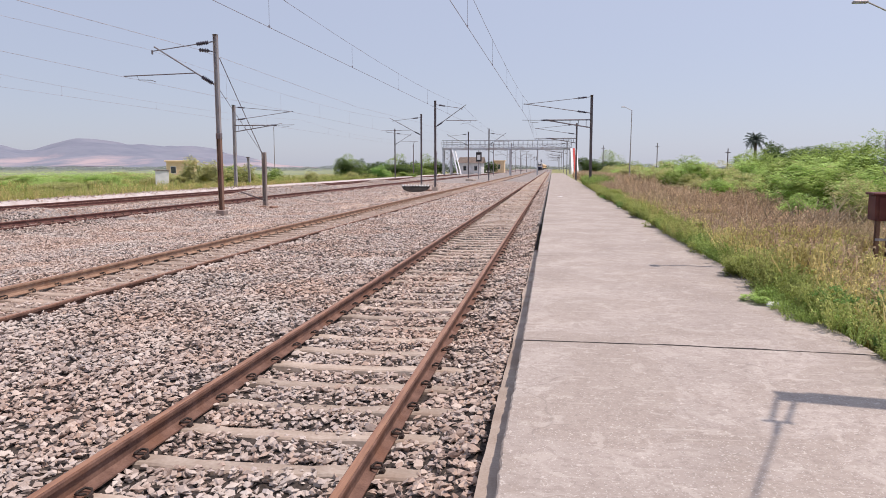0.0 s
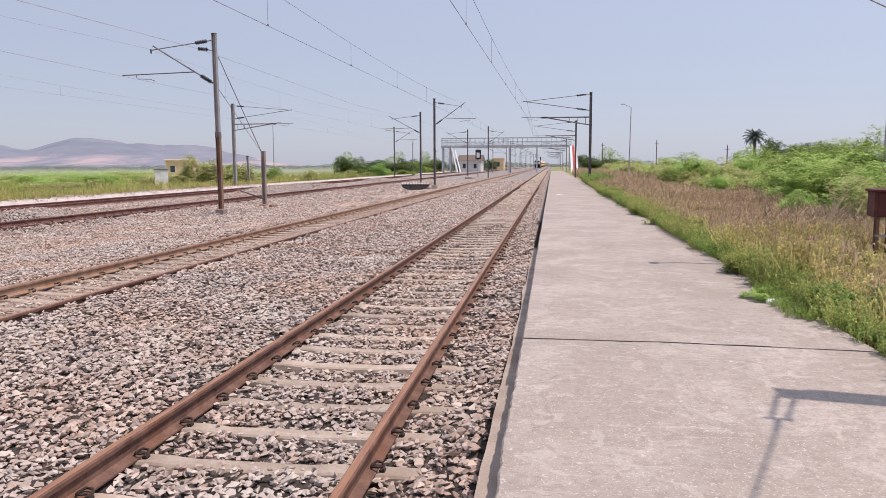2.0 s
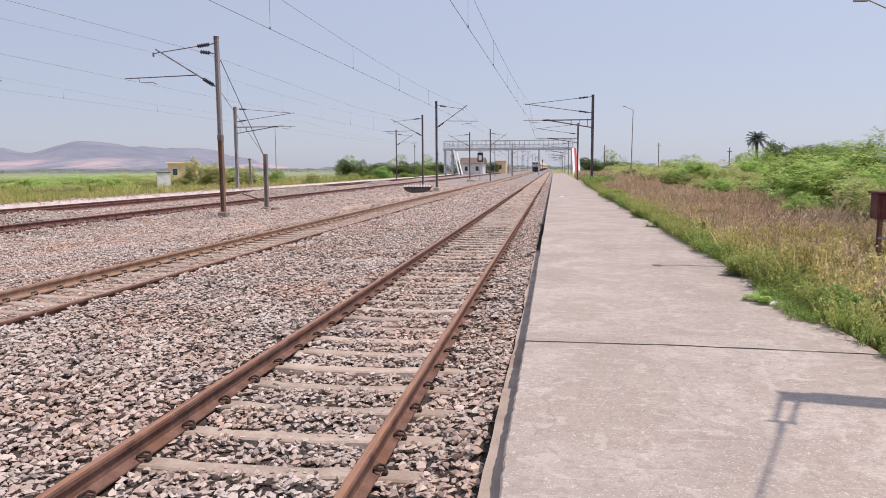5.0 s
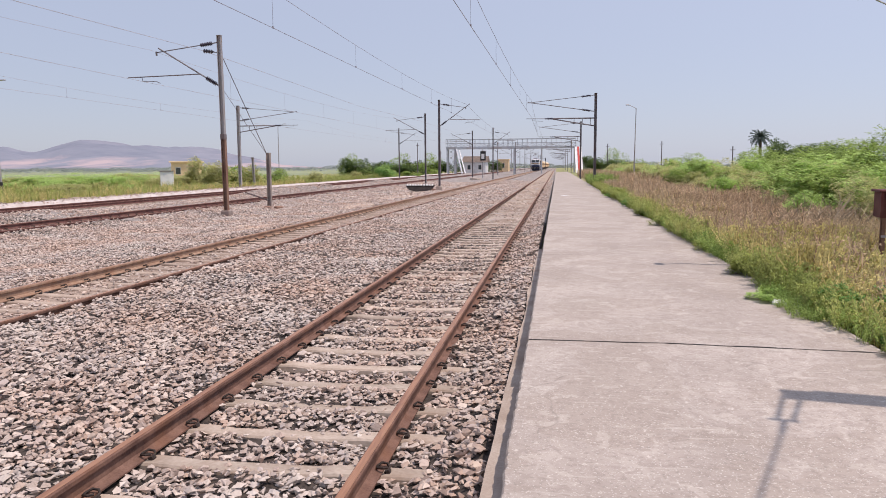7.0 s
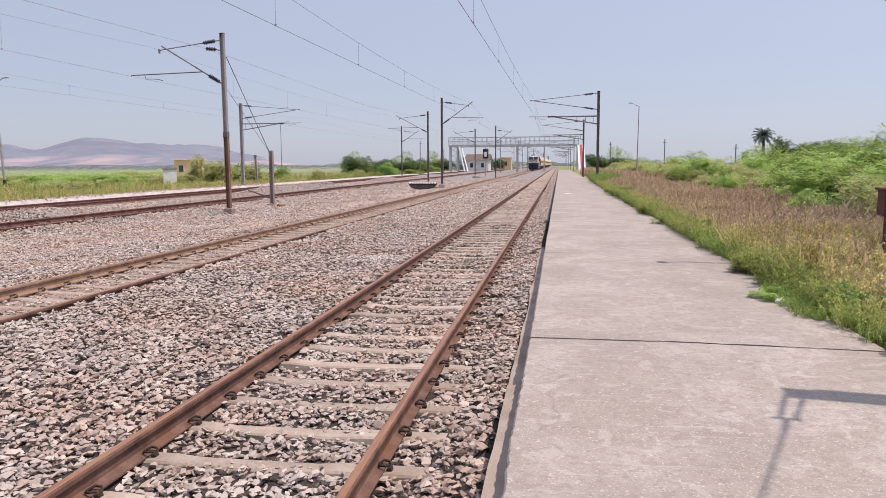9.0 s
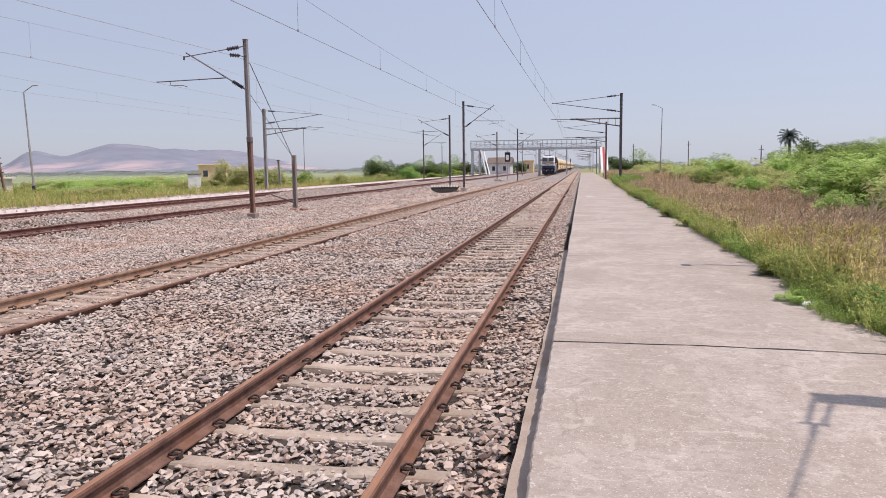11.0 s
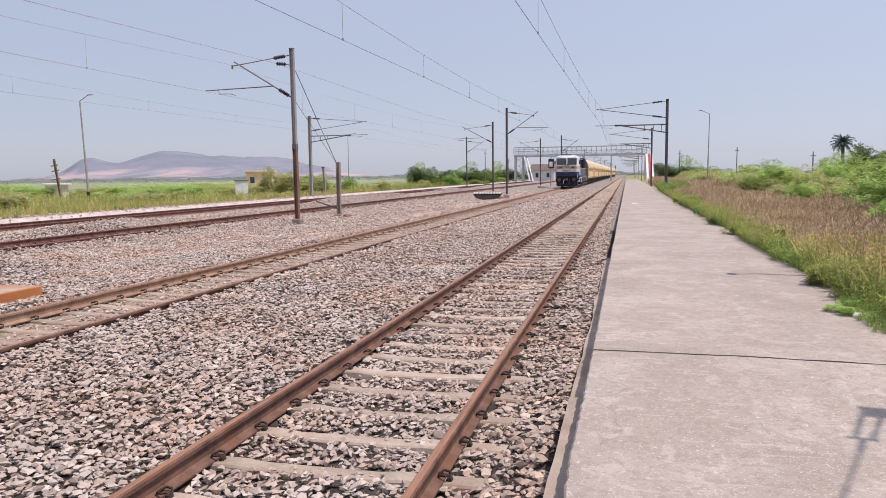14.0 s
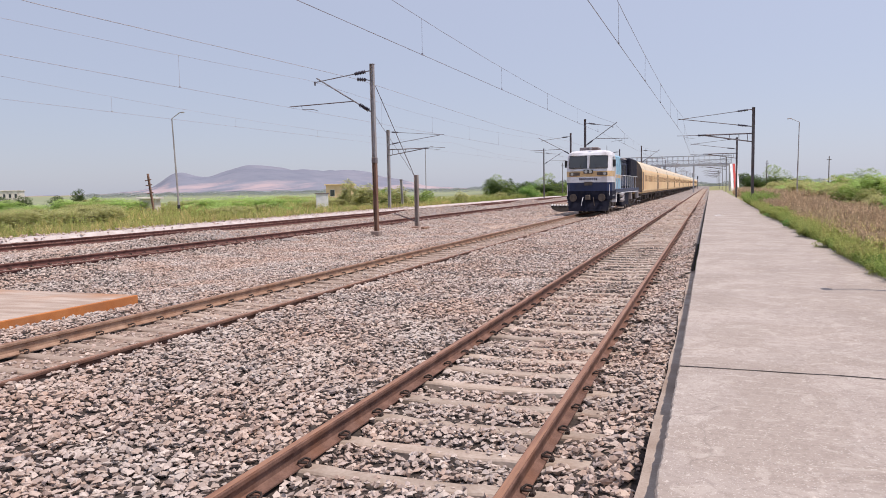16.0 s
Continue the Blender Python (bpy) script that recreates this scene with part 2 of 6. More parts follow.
M = dict(
    concrete=worn_concrete("platform_concrete"),
    ledge=surf("ledge_concrete", (0.28, 0.22, 0.18), (0.46, 0.385, 0.33), 2.5, 0.95, bump=0.4, stain=(0.24, 0.17, 0.13), amount=0.7),
    sleeper=surf("sleeper_concrete", (0.30, 0.23, 0.18), (0.50, 0.415, 0.35), 2.2, 0.95, bump=0.5, grain=30, stain=(0.29, 0.18, 0.12), amount=0.75, piece=0.16),
    sleeper_brown=surf("dirty_sleeper_concrete", (0.27, 0.20, 0.155), (0.45, 0.36, 0.30), 2.2, 0.97, bump=0.5, grain=30, stain=(0.27, 0.17, 0.12), amount=0.7, piece=0.14),
    rail_rust=surf("rusty_rail_steel", (0.09, 0.045, 0.034), (0.235, 0.135, 0.102), 5, 0.85, bump=0.3, stain=(0.20, 0.09, 0.05), amount=0.5),
    rail_maroon=surf("maroon_rusted_rail", (0.085, 0.032, 0.028), (0.20, 0.095, 0.08), 5, 0.85, bump=0.3, stain=(0.23, 0.14, 0.11), amount=0.4),
    rail_tan=surf("dusty_rail_steel", (0.22, 0.13, 0.09), (0.42, 0.285, 0.205), 5, 0.85, bump=0.3, stain=(0.26, 0.13, 0.07), amount=0.5),
    rail_top=surf("rail_running_band", (0.25, 0.112, 0.064), (0.46, 0.24, 0.14), 3, 0.42, 0.3, bump=0.05, grain=20, stretch=(8, 0.5, 8)),
    clip=surf("clip_steel", (0.018, 0.014, 0.013), (0.06, 0.042, 0.036), 20, 0.8, 0.1),
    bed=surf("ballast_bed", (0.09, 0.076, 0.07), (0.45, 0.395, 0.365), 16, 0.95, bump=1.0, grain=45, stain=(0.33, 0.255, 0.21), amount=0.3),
    stone=broken_stone("ballast_stone"),
    # near bed colour: shade of the gaps between stones painted in
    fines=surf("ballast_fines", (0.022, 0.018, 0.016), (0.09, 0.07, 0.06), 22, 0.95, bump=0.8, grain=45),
    dirt=surf("packed_brown_dirt", (0.14, 0.10, 0.078), (0.44, 0.345, 0.285), 9, 1.0, bump=0.8, grain=40, stain=(0.30, 0.19, 0.14), amount=0.5),
    tan=surf("bare_tan_dirt", (0.34, 0.235, 0.17), (0.56, 0.43, 0.34), 5, 1.0, bump=0.8, grain=40),
    soil=surf("field_soil", (0.19, 0.21, 0.075), (0.38, 0.34, 0.18), 0.16, 1.0, bump=0.6, grain=6, stain=(0.15, 0.20, 0.06), amount=0.8),
    pale=surf("pale_gravel_strip", (0.42, 0.36, 0.33), (0.62, 0.56, 0.53), 1.5, 0.95, bump=0.5, grain=14, stain=(0.38, 0.30, 0.27), amount=0.5),
    slab=surf("slab_concrete", (0.30, 0.215, 0.165), (0.52, 0.43, 0.365), 1.6, 0.9, bump=0.3, stain=(0.42, 0.22, 0.12), amount=0.75, stretch=(0.5, 3, 1)),
    orange=surf("orange_paint", (0.44, 0.145, 0.04), (0.60, 0.24, 0.08), 3, 0.75, stain=(0.34, 0.15, 0.08), amount=0.5),
    galv=surf("galvanised_steel", (0.30, 0.28, 0.29), (0.46, 0.43, 0.43), 3, 0.6, 0.4, bump=0.1, stain=(0.30, 0.20, 0.16), amount=0.5, stretch=(1, 1, 0.3)),
    dark_steel=surf("weathered_mast_steel", (0.125, 0.108, 0.118), (0.24, 0.212, 0.22), 3, 0.7, 0.3, bump=0.1, stain=(0.18, 0.10, 0.07), amount=0.6, stretch=(1, 1, 0.3)),
    rust=surf("rusty_mast_steel", (0.16, 0.075, 0.045), (0.34, 0.22, 0.17), 2.0, 0.85, 0.1, bump=0.2, stain=(0.12, 0.05, 0.03), amount=0.5, stretch=(1, 1, 0.4)),
    stub=surf("rust_streaked_galvanised_steel", (0.20, 0.155, 0.135), (0.40, 0.34, 0.31), 2.0, 0.8, 0.15, bump=0.2, stain=(0.17, 0.08, 0.05), amount=0.6, stretch=(1, 1, 0.4)),
    wire=surf("wire_copper_dark", (0.26, 0.25, 0.29), (0.34, 0.33, 0.38), 4, 0.6, 0.2, bump=0),
    porcelain=surf("brown_porcelain", (0.035, 0.03, 0.045), (0.07, 0.06, 0.08), 9, 0.3, bump=0, spec=0.5),
    footing=surf("mast_footing", (0.34, 0.27, 0.23), (0.52, 0.44, 0.38), 4, 0.95),
    white=surf("white_paint", (0.62, 0.62, 0.63), (0.80, 0.79, 0.78), 2, 0.6, stain=(0.45, 0.40, 0.36), amount=0.35),
    cream=surf("cream_plaster", (0.66, 0.48, 0.28), (0.80, 0.62, 0.40), 1.2, 0.9, stain=(0.45, 0.32, 0.20), amount=0.4),
    plaster=surf("white_plaster", (0.55, 0.50, 0.44), (0.76, 0.71, 0.64), 1.2, 0.9, stain=(0.40, 0.33, 0.27), amount=0.4),
    roof=surf("dark_roof", (0.10, 0.075, 0.06), (0.22, 0.17, 0.14), 2, 0.9),
    brick_red=surf("red_paint", (0.40, 0.05, 0.045), (0.58, 0.10, 0.08), 3, 0.7),
    box_red=surf("rusty_red_box_paint", (0.065, 0.016, 0.017), (0.14, 0.038, 0.034), 5, 0.65, stain=(0.19, 0.075, 0.05), amount=0.5),
    bridge=surf("bridge_steel_paint", (0.38, 0.40, 0.44), (0.56, 0.57, 0.60), 1.5, 0.6, 0.2, stain=(0.36, 0.26, 0.22), amount=0.4),
    black=surf("black_steel", (0.015, 0.015, 0.018), (0.05, 0.045, 0.045), 3, 0.7),
    tar=surf("near_black_matte", (0.02, 0.017, 0.017), (0.055, 0.045, 0.04), 3, 0.9),
    navy=surf("navy_loco_paint", (0.007, 0.012, 0.045), (0.016, 0.030, 0.095), 1.5, 0.45, stain=(0.05, 0.045, 0.06), amount=0.5, spec=0.4),
    loco_white=surf("loco_white_paint", (0.55, 0.55, 0.60), (0.78, 0.78, 0.80), 1.5, 0.45, stain=(0.36, 0.30, 0.27), amount=0.7),
    sky_blue=surf("loco_light_blue_paint", (0.20, 0.40, 0.55), (0.32, 0.54, 0.68), 1.5, 0.45, stain=(0.30, 0.30, 0.30), amount=0.4),
    gold=surf("loco_gold_paint", (0.50, 0.31, 0.13), (0.72, 0.52, 0.30), 2, 0.5, stain=(0.26, 0.17, 0.11), amount=0.8),
    shutter=surf("window_shutters", (0.24, 0.13, 0.06), (0.40, 0.25, 0.13), 2, 0.6),
    coach=surf("coach_yellow_paint", (0.73, 0.48, 0.23), (0.85, 0.62, 0.35), 0.8, 0.5, stain=(0.62, 0.34, 0.15), amount=0.35),
    coach_roof=surf("coach_roof_paint", (0.55, 0.46, 0.34), (0.72, 0.62, 0.48), 0.8, 0.7, stain=(0.40, 0.32, 0.25), amount=0.4),
    coach_band=surf("coach_cream_band", (0.70, 0.48, 0.24), (0.82, 0.62, 0.38), 1, 0.5),
    under=surf("underframe_grime", (0.05, 0.042, 0.038), (0.13, 0.105, 0.09), 4, 0.9),
    grime=surf("oily_black_grime", (0.006, 0.007, 0.014), (0.024, 0.025, 0.042), 4, 0.85, stain=(0.05, 0.045, 0.05), amount=0.35, spec=0.12),
    tread=surf("wheel_steel", (0.12, 0.10, 0.09), (0.28, 0.24, 0.21), 5, 0.5, 0.6),
    screen=glass("dark_cab_glass", (0.05, 0.055, 0.06)),
    pane=glass("coach_window_glass", (0.16, 0.13, 0.10)),
    lamp=glass("lamp_lens", (0.40, 0.40, 0.38)),
    bark=surf("bark", (0.10, 0.075, 0.055), (0.24, 0.19, 0.15), 6, 0.95, stretch=(1, 1, 0.3)),
    stick=surf("dry_sticks", (0.30, 0.23, 0.15), (0.52, 0.42, 0.30), 6, 0.95, island=0.3),
    weed=surf("olive_weeds", (0.255, 0.31, 0.085), (0.55, 0.565, 0.205), 0.9, 0.85, bump=0, grain=3, island=0.4, stain=(0.40, 0.32, 0.15), amount=0.45),
    leaf=surf("green_leaves", (0.20, 0.29, 0.065), (0.45, 0.56, 0.18), 0.5, 0.7, bump=0, grain=3, island=0.4, stain=(0.20, 0.22, 0.06), amount=0.4),
    leaf_bright=surf("bright_green_leaves", (0.35, 0.50, 0.13), (0.60, 0.74, 0.30), 0.4, 0.7, bump=0, grain=3, island=0.35, stain=(0.30, 0.34, 0.10), amount=0.4),
    leaf_dark=surf("dark_green_leaves", (0.06, 0.10, 0.035), (0.17, 0.24, 0.085), 0.5, 0.7, bump=0, grain=3, island=0.4),
    leaf_pale=surf("pale_dusty_leaves", (0.38, 0.40, 0.15), (0.64, 0.61, 0.33), 0.7, 0.8, bump=0, grain=3, island=0.35),
    straw=surf("straw_yellow_weeds", (0.44, 0.37, 0.14), (0.77, 0.65, 0.33), 0.8, 0.95, bump=0, grain=3, island=0.4, stain=(0.40, 0.43, 0.14), amount=0.55),
    dry=surf("dry_brown_weeds", (0.34, 0.235, 0.155), (0.68, 0.52, 0.36), 0.6, 0.95, bump=0, grain=3, island=0.45, stain=(0.46, 0.41, 0.20), amount=0.45),
    # leaf colour paled and blued to paint in the distance haze
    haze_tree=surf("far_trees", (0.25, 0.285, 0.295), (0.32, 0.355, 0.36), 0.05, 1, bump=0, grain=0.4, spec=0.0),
    palm=surf("dusky_palm_leaves", (0.06, 0.085, 0.075), (0.12, 0.15, 0.13), 1, 0.9, bump=0, grain=3),
    hill=hill_cover("hazed_hill_scrub_and_earth"),
    leaf_vivid=surf("vivid_green_leaves", (0.12, 0.25, 0.06), (0.27, 0.46, 0.14), 0.5, 0.7, bump=0, grain=3, island=0.4),
    # paler copy of the wire, caught light and haze put into its colour
    wire_pale=surf("light_paled_wire", (0.42, 0.42, 0.47), (0.52, 0.52, 0.57), 4, 0.6, 0.2, bump=0),
    crop=surf("green_crop", (0.20, 0.235, 0.135), (0.30, 0.32, 0.195), 0.02, 1, bump=0, grain=0.5),
)
for key in ("leaf", "leaf_bright", "leaf_dark", "leaf_pale", "leaf_vivid", "dry", "weed", "straw"):
    # thin leaves let part of the light through
    nt = M[key].node_tree
    bs, out = nt.nodes["Principled BSDF"], nt.nodes["Material Output"]
    tl, ms = nt.nodes.new("ShaderNodeBsdfTranslucent"), nt.nodes.new("ShaderNodeMixShader")
    nt.links.new(bs.inputs["Base Color"].links[0].from_socket, tl.inputs[0])
    ms.inputs[0].default_value = 0.5
    nt.links.new(bs.outputs[0], ms.inputs[1])
    nt.links.new(tl.outputs[0], ms.inputs[2])
    nt.links.new(ms.outputs[0], out.inputs[0])


# ---- mesh helpers ----
class Shape:
    """Collects vertices and faces of one mesh."""

    def __init__(self):
        self.v, self.f = [], []

    def add(self, verts, faces):
        n = len(self.v)
        self.v += [tuple(p) for p in verts]
        self.f += [tuple(n + i for i in face) for face in faces]
        return self

    def box(self, x0, x1, y0, y1, z0, z1, c=0.0):
        """A box with its vertical and top edges chamfered by c."""
        if c <= 0:
            return self.add([(x, y, z) for z in (z0, z1) for x, y in ((x0, y0), (x1, y0), (x1, y1), (x0, y1))],
                            [(3, 2, 1, 0), (4, 5, 6, 7), (0, 1, 5, 4), (1, 2, 6, 5), (2, 3, 7, 6), (3, 0, 4, 7)])
        ring = lambda a, z: [(x0 + a, y0 + c, z), (x0 + c, y0 + a, z), (x1 - c, y0 + a, z), (x1 - a, y0 + c, z),
                             (x1 - a, y1 - c, z), (x1 - c, y1 - a, z), (x0 + c, y1 - a, z), (x0 + a, y1 - c, z)]
        top = [(x0 + c, y0 + c, z1), (x1 - c, y0 + c, z1), (x1 - c, y1 - c, z1), (x0 + c, y1 - c, z1)]
        v = ring(0, z0) + ring(0, z1 - c) + top
        f = [tuple(range(7, -1, -1)), (16, 17, 18, 19)]
        f += [(i, (i + 1) % 8, 8 + (i + 1) % 8, 8 + i) for i in range(8)]
        f += [(9, 10, 17, 16), (11, 12, 18, 17), (13, 14, 19, 18), (15, 8, 16, 19), (8, 9, 16), (10, 11, 17), (12, 13, 18), (14, 15, 19)]
        return self.add(v, f)

    def tube(self, a, b, r0, r1=None, n=8):
        a, b = Vector(a), Vector(b)
        r1 = r0 if r1 is None else r1
        w = (b - a).normalized()
        u = w.orthogonal().normalized()
        s = w.cross(u)
        v = [p + (u * math.cos(6.28319 * i / n) + s * math.sin(6.28319 * i / n)) * r for p, r in ((a, r0), (b, r1)) for i in range(n)]
        return self.add(v, [(i, (i + 1) % n, n + (i + 1) % n, n + i) for i in range(n)] + [tuple(range(n - 1, -1, -1)), tuple(range(n, 2 * n))])

    def pipe(self, pts, r, n=6):
        pts = [Vector(p) for p in pts]
        v = []
        u = (pts[1] - pts[0]).orthogonal().normalized()
        for k, p in enumerate(pts):
            w = (pts[min(k + 1, len(pts) - 1)] - pts[max(k - 1, 0)]).normalized()
            u = (u - w * u.dot(w)).normalized()
            s = w.cross(u)
            v += [p + (u * math.cos(6.28319 * i / n) + s * math.sin(6.28319 * i / n)) * r for i in range(n)]
        e = n * (len(pts) - 1)
        f = [(n * k + i, n * k + (i + 1) % n, n * k + n + (i + 1) % n, n * k + n + i) for k in range(len(pts) - 1) for i in range(n)]
        return self.add(v, f + [tuple(range(n - 1, -1, -1)), tuple(e + i for i in range(n))])

    def sweep(self, profile, y0, y1, closed=True):
        """A profile of (x, z) drawn out along y."""
        n = len(profile)
        v = [(x, y, z) for y in (y0, y1) for x, z in profile]
        f = [(i, (i + 1) % n, n + (i + 1) % n, n + i) for i in range(n)]
        return self.add(v, f + ([tuple(range(n - 1, -1, -1)), tuple(range(n, 2 * n))] if closed else []))

    def lathe(self, a, b, radii, n=10):
        """Discs along a line from a to b: (share of the way, radius)."""
        a, b = Vector(a), Vector(b)
        w = (b - a).normalized()
        u = w.orthogonal().normalized()
        side = w.cross(u)
        v = [a.lerp(b, s) + (u * math.cos(6.28319 * i / n) + side * math.sin(6.28319 * i / n)) * max(r, 1e-3) for s, r in radii for i in range(n)]
        e = n * (len(radii) - 1)
        f = [(n * k + i, n * k + (i + 1) % n, n * k + n + (i + 1) % n, n * k + n + i) for k in range(len(radii) - 1) for i in range(n)]
        return self.add(v, f + [tuple(range(n - 1, -1, -1)), tuple(e + i for i in range(n))])

    def mesh(self, name, material, smooth=False):
        me = bpy.data.meshes.new(name)
        me.from_pydata(self.v, [], self.f)
        me.materials.append(M[material] if isinstance(material, str) else material)
        if smooth:
            me.shade_smooth()
        return me


def part(name, shape, material, parent, label="", smooth=False, at=None):
    ob = new(name, shape if isinstance(shape, bpy.types.Mesh) else shape.mesh(name, material, smooth))
    ob.parent = parent
    if at is not None:
        ob.matrix_local = at
    return tagged(ob, label)


def thing(name, label, category, m=None, group="", kind=""):
    ob = new(name)
    ob.empty_display_size = 0.2
    if m is not None:
        ob.matrix_basis = m
    return tagged(ob, label, category, group, kind)


def solid(name, shape, material, label, category="", group="", kind="", smooth=False, m=None):
    ob = new(name, shape if isinstance(shape, bpy.types.Mesh) else shape.mesh(name, material, smooth))
    if m is not None:
        ob.matrix_basis = m
    return tagged(ob, label, category, group, kind)


def scatter(name, protos, place, material):
    """One mesh of many copies of small prototypes. place: rows of x, y, z, turn, lean x, lean y, sx, sy, sz, prototype."""
    vs, polys, base = [], [], 0
    place = np.asarray(place)
    for k, (pv, pf) in enumerate(protos):
        rows = place[place[:, 9].astype(int) == k]
        if not len(rows):
            continue
        pv, pf = np.asarray(pv, float), np.asarray(pf)
        p = pv[None] * rows[:, None, 6:9]
        c, s = np.cos(rows[:, 3])[:, None], np.sin(rows[:, 3])[:, None]
        p = np.stack([p[..., 0] * c - p[..., 1] * s, p[..., 0] * s + p[..., 1] * c, p[..., 2]], -1)
        p[..., 0] += rows[:, 4:5] * p[..., 2]
        p[..., 1] += rows[:, 5:6] * p[..., 2]
        p += rows[:, None, :3]
        polys.append((pf[None] + base + (np.arange(len(rows)) * len(pv))[:, None, None]).reshape(-1, pf.shape[1]))
        vs.append(p.reshape(-1, 3))
        base += len(rows) * len(pv)
    verts = np.concatenate(vs)
    me = bpy.data.meshes.new(name)
    me.vertices.add(len(verts))
    me.vertices.foreach_set("co", verts.ravel().astype(np.float32))
    loops = np.concatenate([f.ravel() for f in polys])
    sizes = np.concatenate([np.full(len(f), f.shape[1]) for f in polys])
    me.loops.add(len(loops))
    me.loops.foreach_set("vertex_index", loops.astype(np.int32))
    me.polygons.add(len(sizes))
    me.polygons.foreach_set("loop_start", np.concatenate([[0], np.cumsum(sizes)[:-1]]).astype(np.int32))
    me.materials.append(M[material])
    me.update(calc_edges=True)
    me.shade_flat()
    me.validate()
    return me


rng = np.random.default_rng(7)


def value_noise(x, y, scale, seed=0):
    """Smooth noise from 0 to 1 for arrays of places."""
    x, y = np.asarray(x) / scale, np.asarray(y) / scale
    xi, yi = np.floor(x), np.floor(y)
    fx, fy = x - xi, y - yi
    fx, fy = fx * fx * (3 - 2 * fx), fy * fy * (3 - 2 * fy)
    h = lambda a, b: np.modf(np.abs(np.sin(a * 127.1 + b * 311.7 + seed * 74.7) * 43758.5453))[0]
    return (h(xi, yi) * (1 - fx) + h(xi + 1, yi) * fx) * (1 - fy) + (h(xi, yi + 1) * (1 - fx) + h(xi + 1, yi + 1) * fx) * fy


# ---- the large structure ----
TRACKS = dict(T1=(-2.11, 0.0), T2=(-7.82, 0.0), T3=(-17.62, 0.05), T4=(-25.95, 0.0))   # centre line, rail top
PLAT_Z = 0.32
BED = ((-30.5, -0.14), (-29, -0.04), (-27.8, -0.14), (-24.2, -0.24), (-22.2, -0.16), (-20.5, -0.05), (-19.2, -0.19), (-16.84, -0.16), (-16.66, -0.03), (-15.6, -0.14),
       (-13.5, -0.33), (-11, -0.27), (-9.6, -0.15), (-9.0, -0.24), (-7.03, -0.24), (-6.85, -0.075), (-6.3, -0.09), (-5.0, -0.13), (-4.0, -0.13), (-3.12, -0.10), (-2.9, -0.222),
       (-1.5, -0.222), (-0.95, -0.19), (-0.66, -0.10), (-0.46, -0.03), (-0.40, -0.06), (-0.35, -0.09))
BED_X, BED_Z = np.array([p[0] for p in BED]), np.array([p[1] for p in BED])


def bed_z(x, y):
    z = np.interp(x, BED_X, BED_Z)
    heap = np.clip(1 - np.abs(np.asarray(x) + 21.3) / 1.9, 0, 1) * np.clip(value_noise(x, y, 9.0, 3) * 2.4 - 0.8, 0, 1) * 0.48
    return z + heap + (value_noise(x, y, 0.9, 1) - 0.5) * 0.06 + (value_noise(x, y, 0.22, 2) - 0.5) * 0.03


def grid_sheet(name, xs, ys, zf, material):
    X, Y = np.meshgrid(xs, ys)
    Z = zf(X, Y)
    nx, ny = len(xs), len(ys)
    idx = np.arange(nx * ny).reshape(ny, nx)
    faces = np.stack([idx[:-1, :-1], idx[:-1, 1:], idx[1:, 1:], idx[1:, :-1]], -1).reshape(-1, 4)
    me = bpy.data.meshes.new(name)
    me.from_pydata(np.stack([X, Y, Z], -1).reshape(-1, 3).tolist(), [], faces.tolist())
    me.materials.append(M[material])
    me.shade_smooth()
    return me


def land_z(x, y):
    """The natural ground, from the fields on one side to the scrub on the other."""
    x, y = np.asarray(x, float), np.asarray(y, float)
    z = np.where(x < 0, -0.45 + 0.0 * x, 0.10)
    z = np.where((x < -29) & (x > -34), np.interp(x, (-34, -30.4), (-0.3, -0.16)), z)
    z = np.where(x > 2.0, np.interp(x, (2.0, 3.2, 9, 20, 60), (-0.1, 0.22, 0.0, 0.1, 0.0)), z)
    far = np.clip((np.hypot(x, y) - 250) / 800, 0, 1)
    return np.where((x > -29.5) & (x < 2.6), -0.6, z) * (1 - far) + far * -0.6 + (value_noise(x, y, 2.5, 5) - 0.5) * 0.1 * (1 - far)


gx = np.concatenate([[-4500, -2500, -1200, -600, -300, -160, -100], np.arange(-80, 40, 1.4), [60, 90, 150, 300, 700, 1500, 4500]])
gy = np.concatenate([[-400, -150, -60, -30], np.arange(-20, 90, 2.0), np.arange(90, 300, 12), [340, 420, 600, 900, 1500, 2500, 4500]])
ground = tagged(new("ground", grid_sheet("ground", gx, gy, land_z, "soil")), "dry soil and rough grass of the railway land and fields", kind="structure")
field = tagged(new("crop_field", grid_sheet("crop_field", np.linspace(-900, -75, 12), np.linspace(60, 1500, 14), lambda x, y: x * 0 - 0.36 + (value_noise(x, y, 60, 4) - 0.5) * 0.2, "crop")),
               "flat green crop field beyond the railway land", kind="structure")

bx = np.concatenate([np.arange(-30.5, -17.2, 0.5), np.arange(-17.2, -16.2, 0.09), np.arange(-16.2, -12, 0.5), np.arange(-12, -0.36, 0.12), [-0.355]])
by = np.concatenate([np.arange(26.4, 60, 0.6), np.arange(60, 700, 8.0)])
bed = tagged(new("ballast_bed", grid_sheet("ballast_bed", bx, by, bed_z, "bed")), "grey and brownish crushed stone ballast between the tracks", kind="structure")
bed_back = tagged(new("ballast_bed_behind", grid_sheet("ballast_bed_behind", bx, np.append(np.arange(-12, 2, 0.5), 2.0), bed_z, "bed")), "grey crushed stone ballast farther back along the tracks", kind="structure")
# near stretch in a darker copy of the bed, gap shade in its colour
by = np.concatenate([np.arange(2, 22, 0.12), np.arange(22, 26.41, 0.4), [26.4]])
bed_near = tagged(new("ballast_fines", grid_sheet("ballast_fines", bx, by, bed_z, "fines")), "crushed fines darkened with the shade of gaps between the ballast stones", kind="structure")
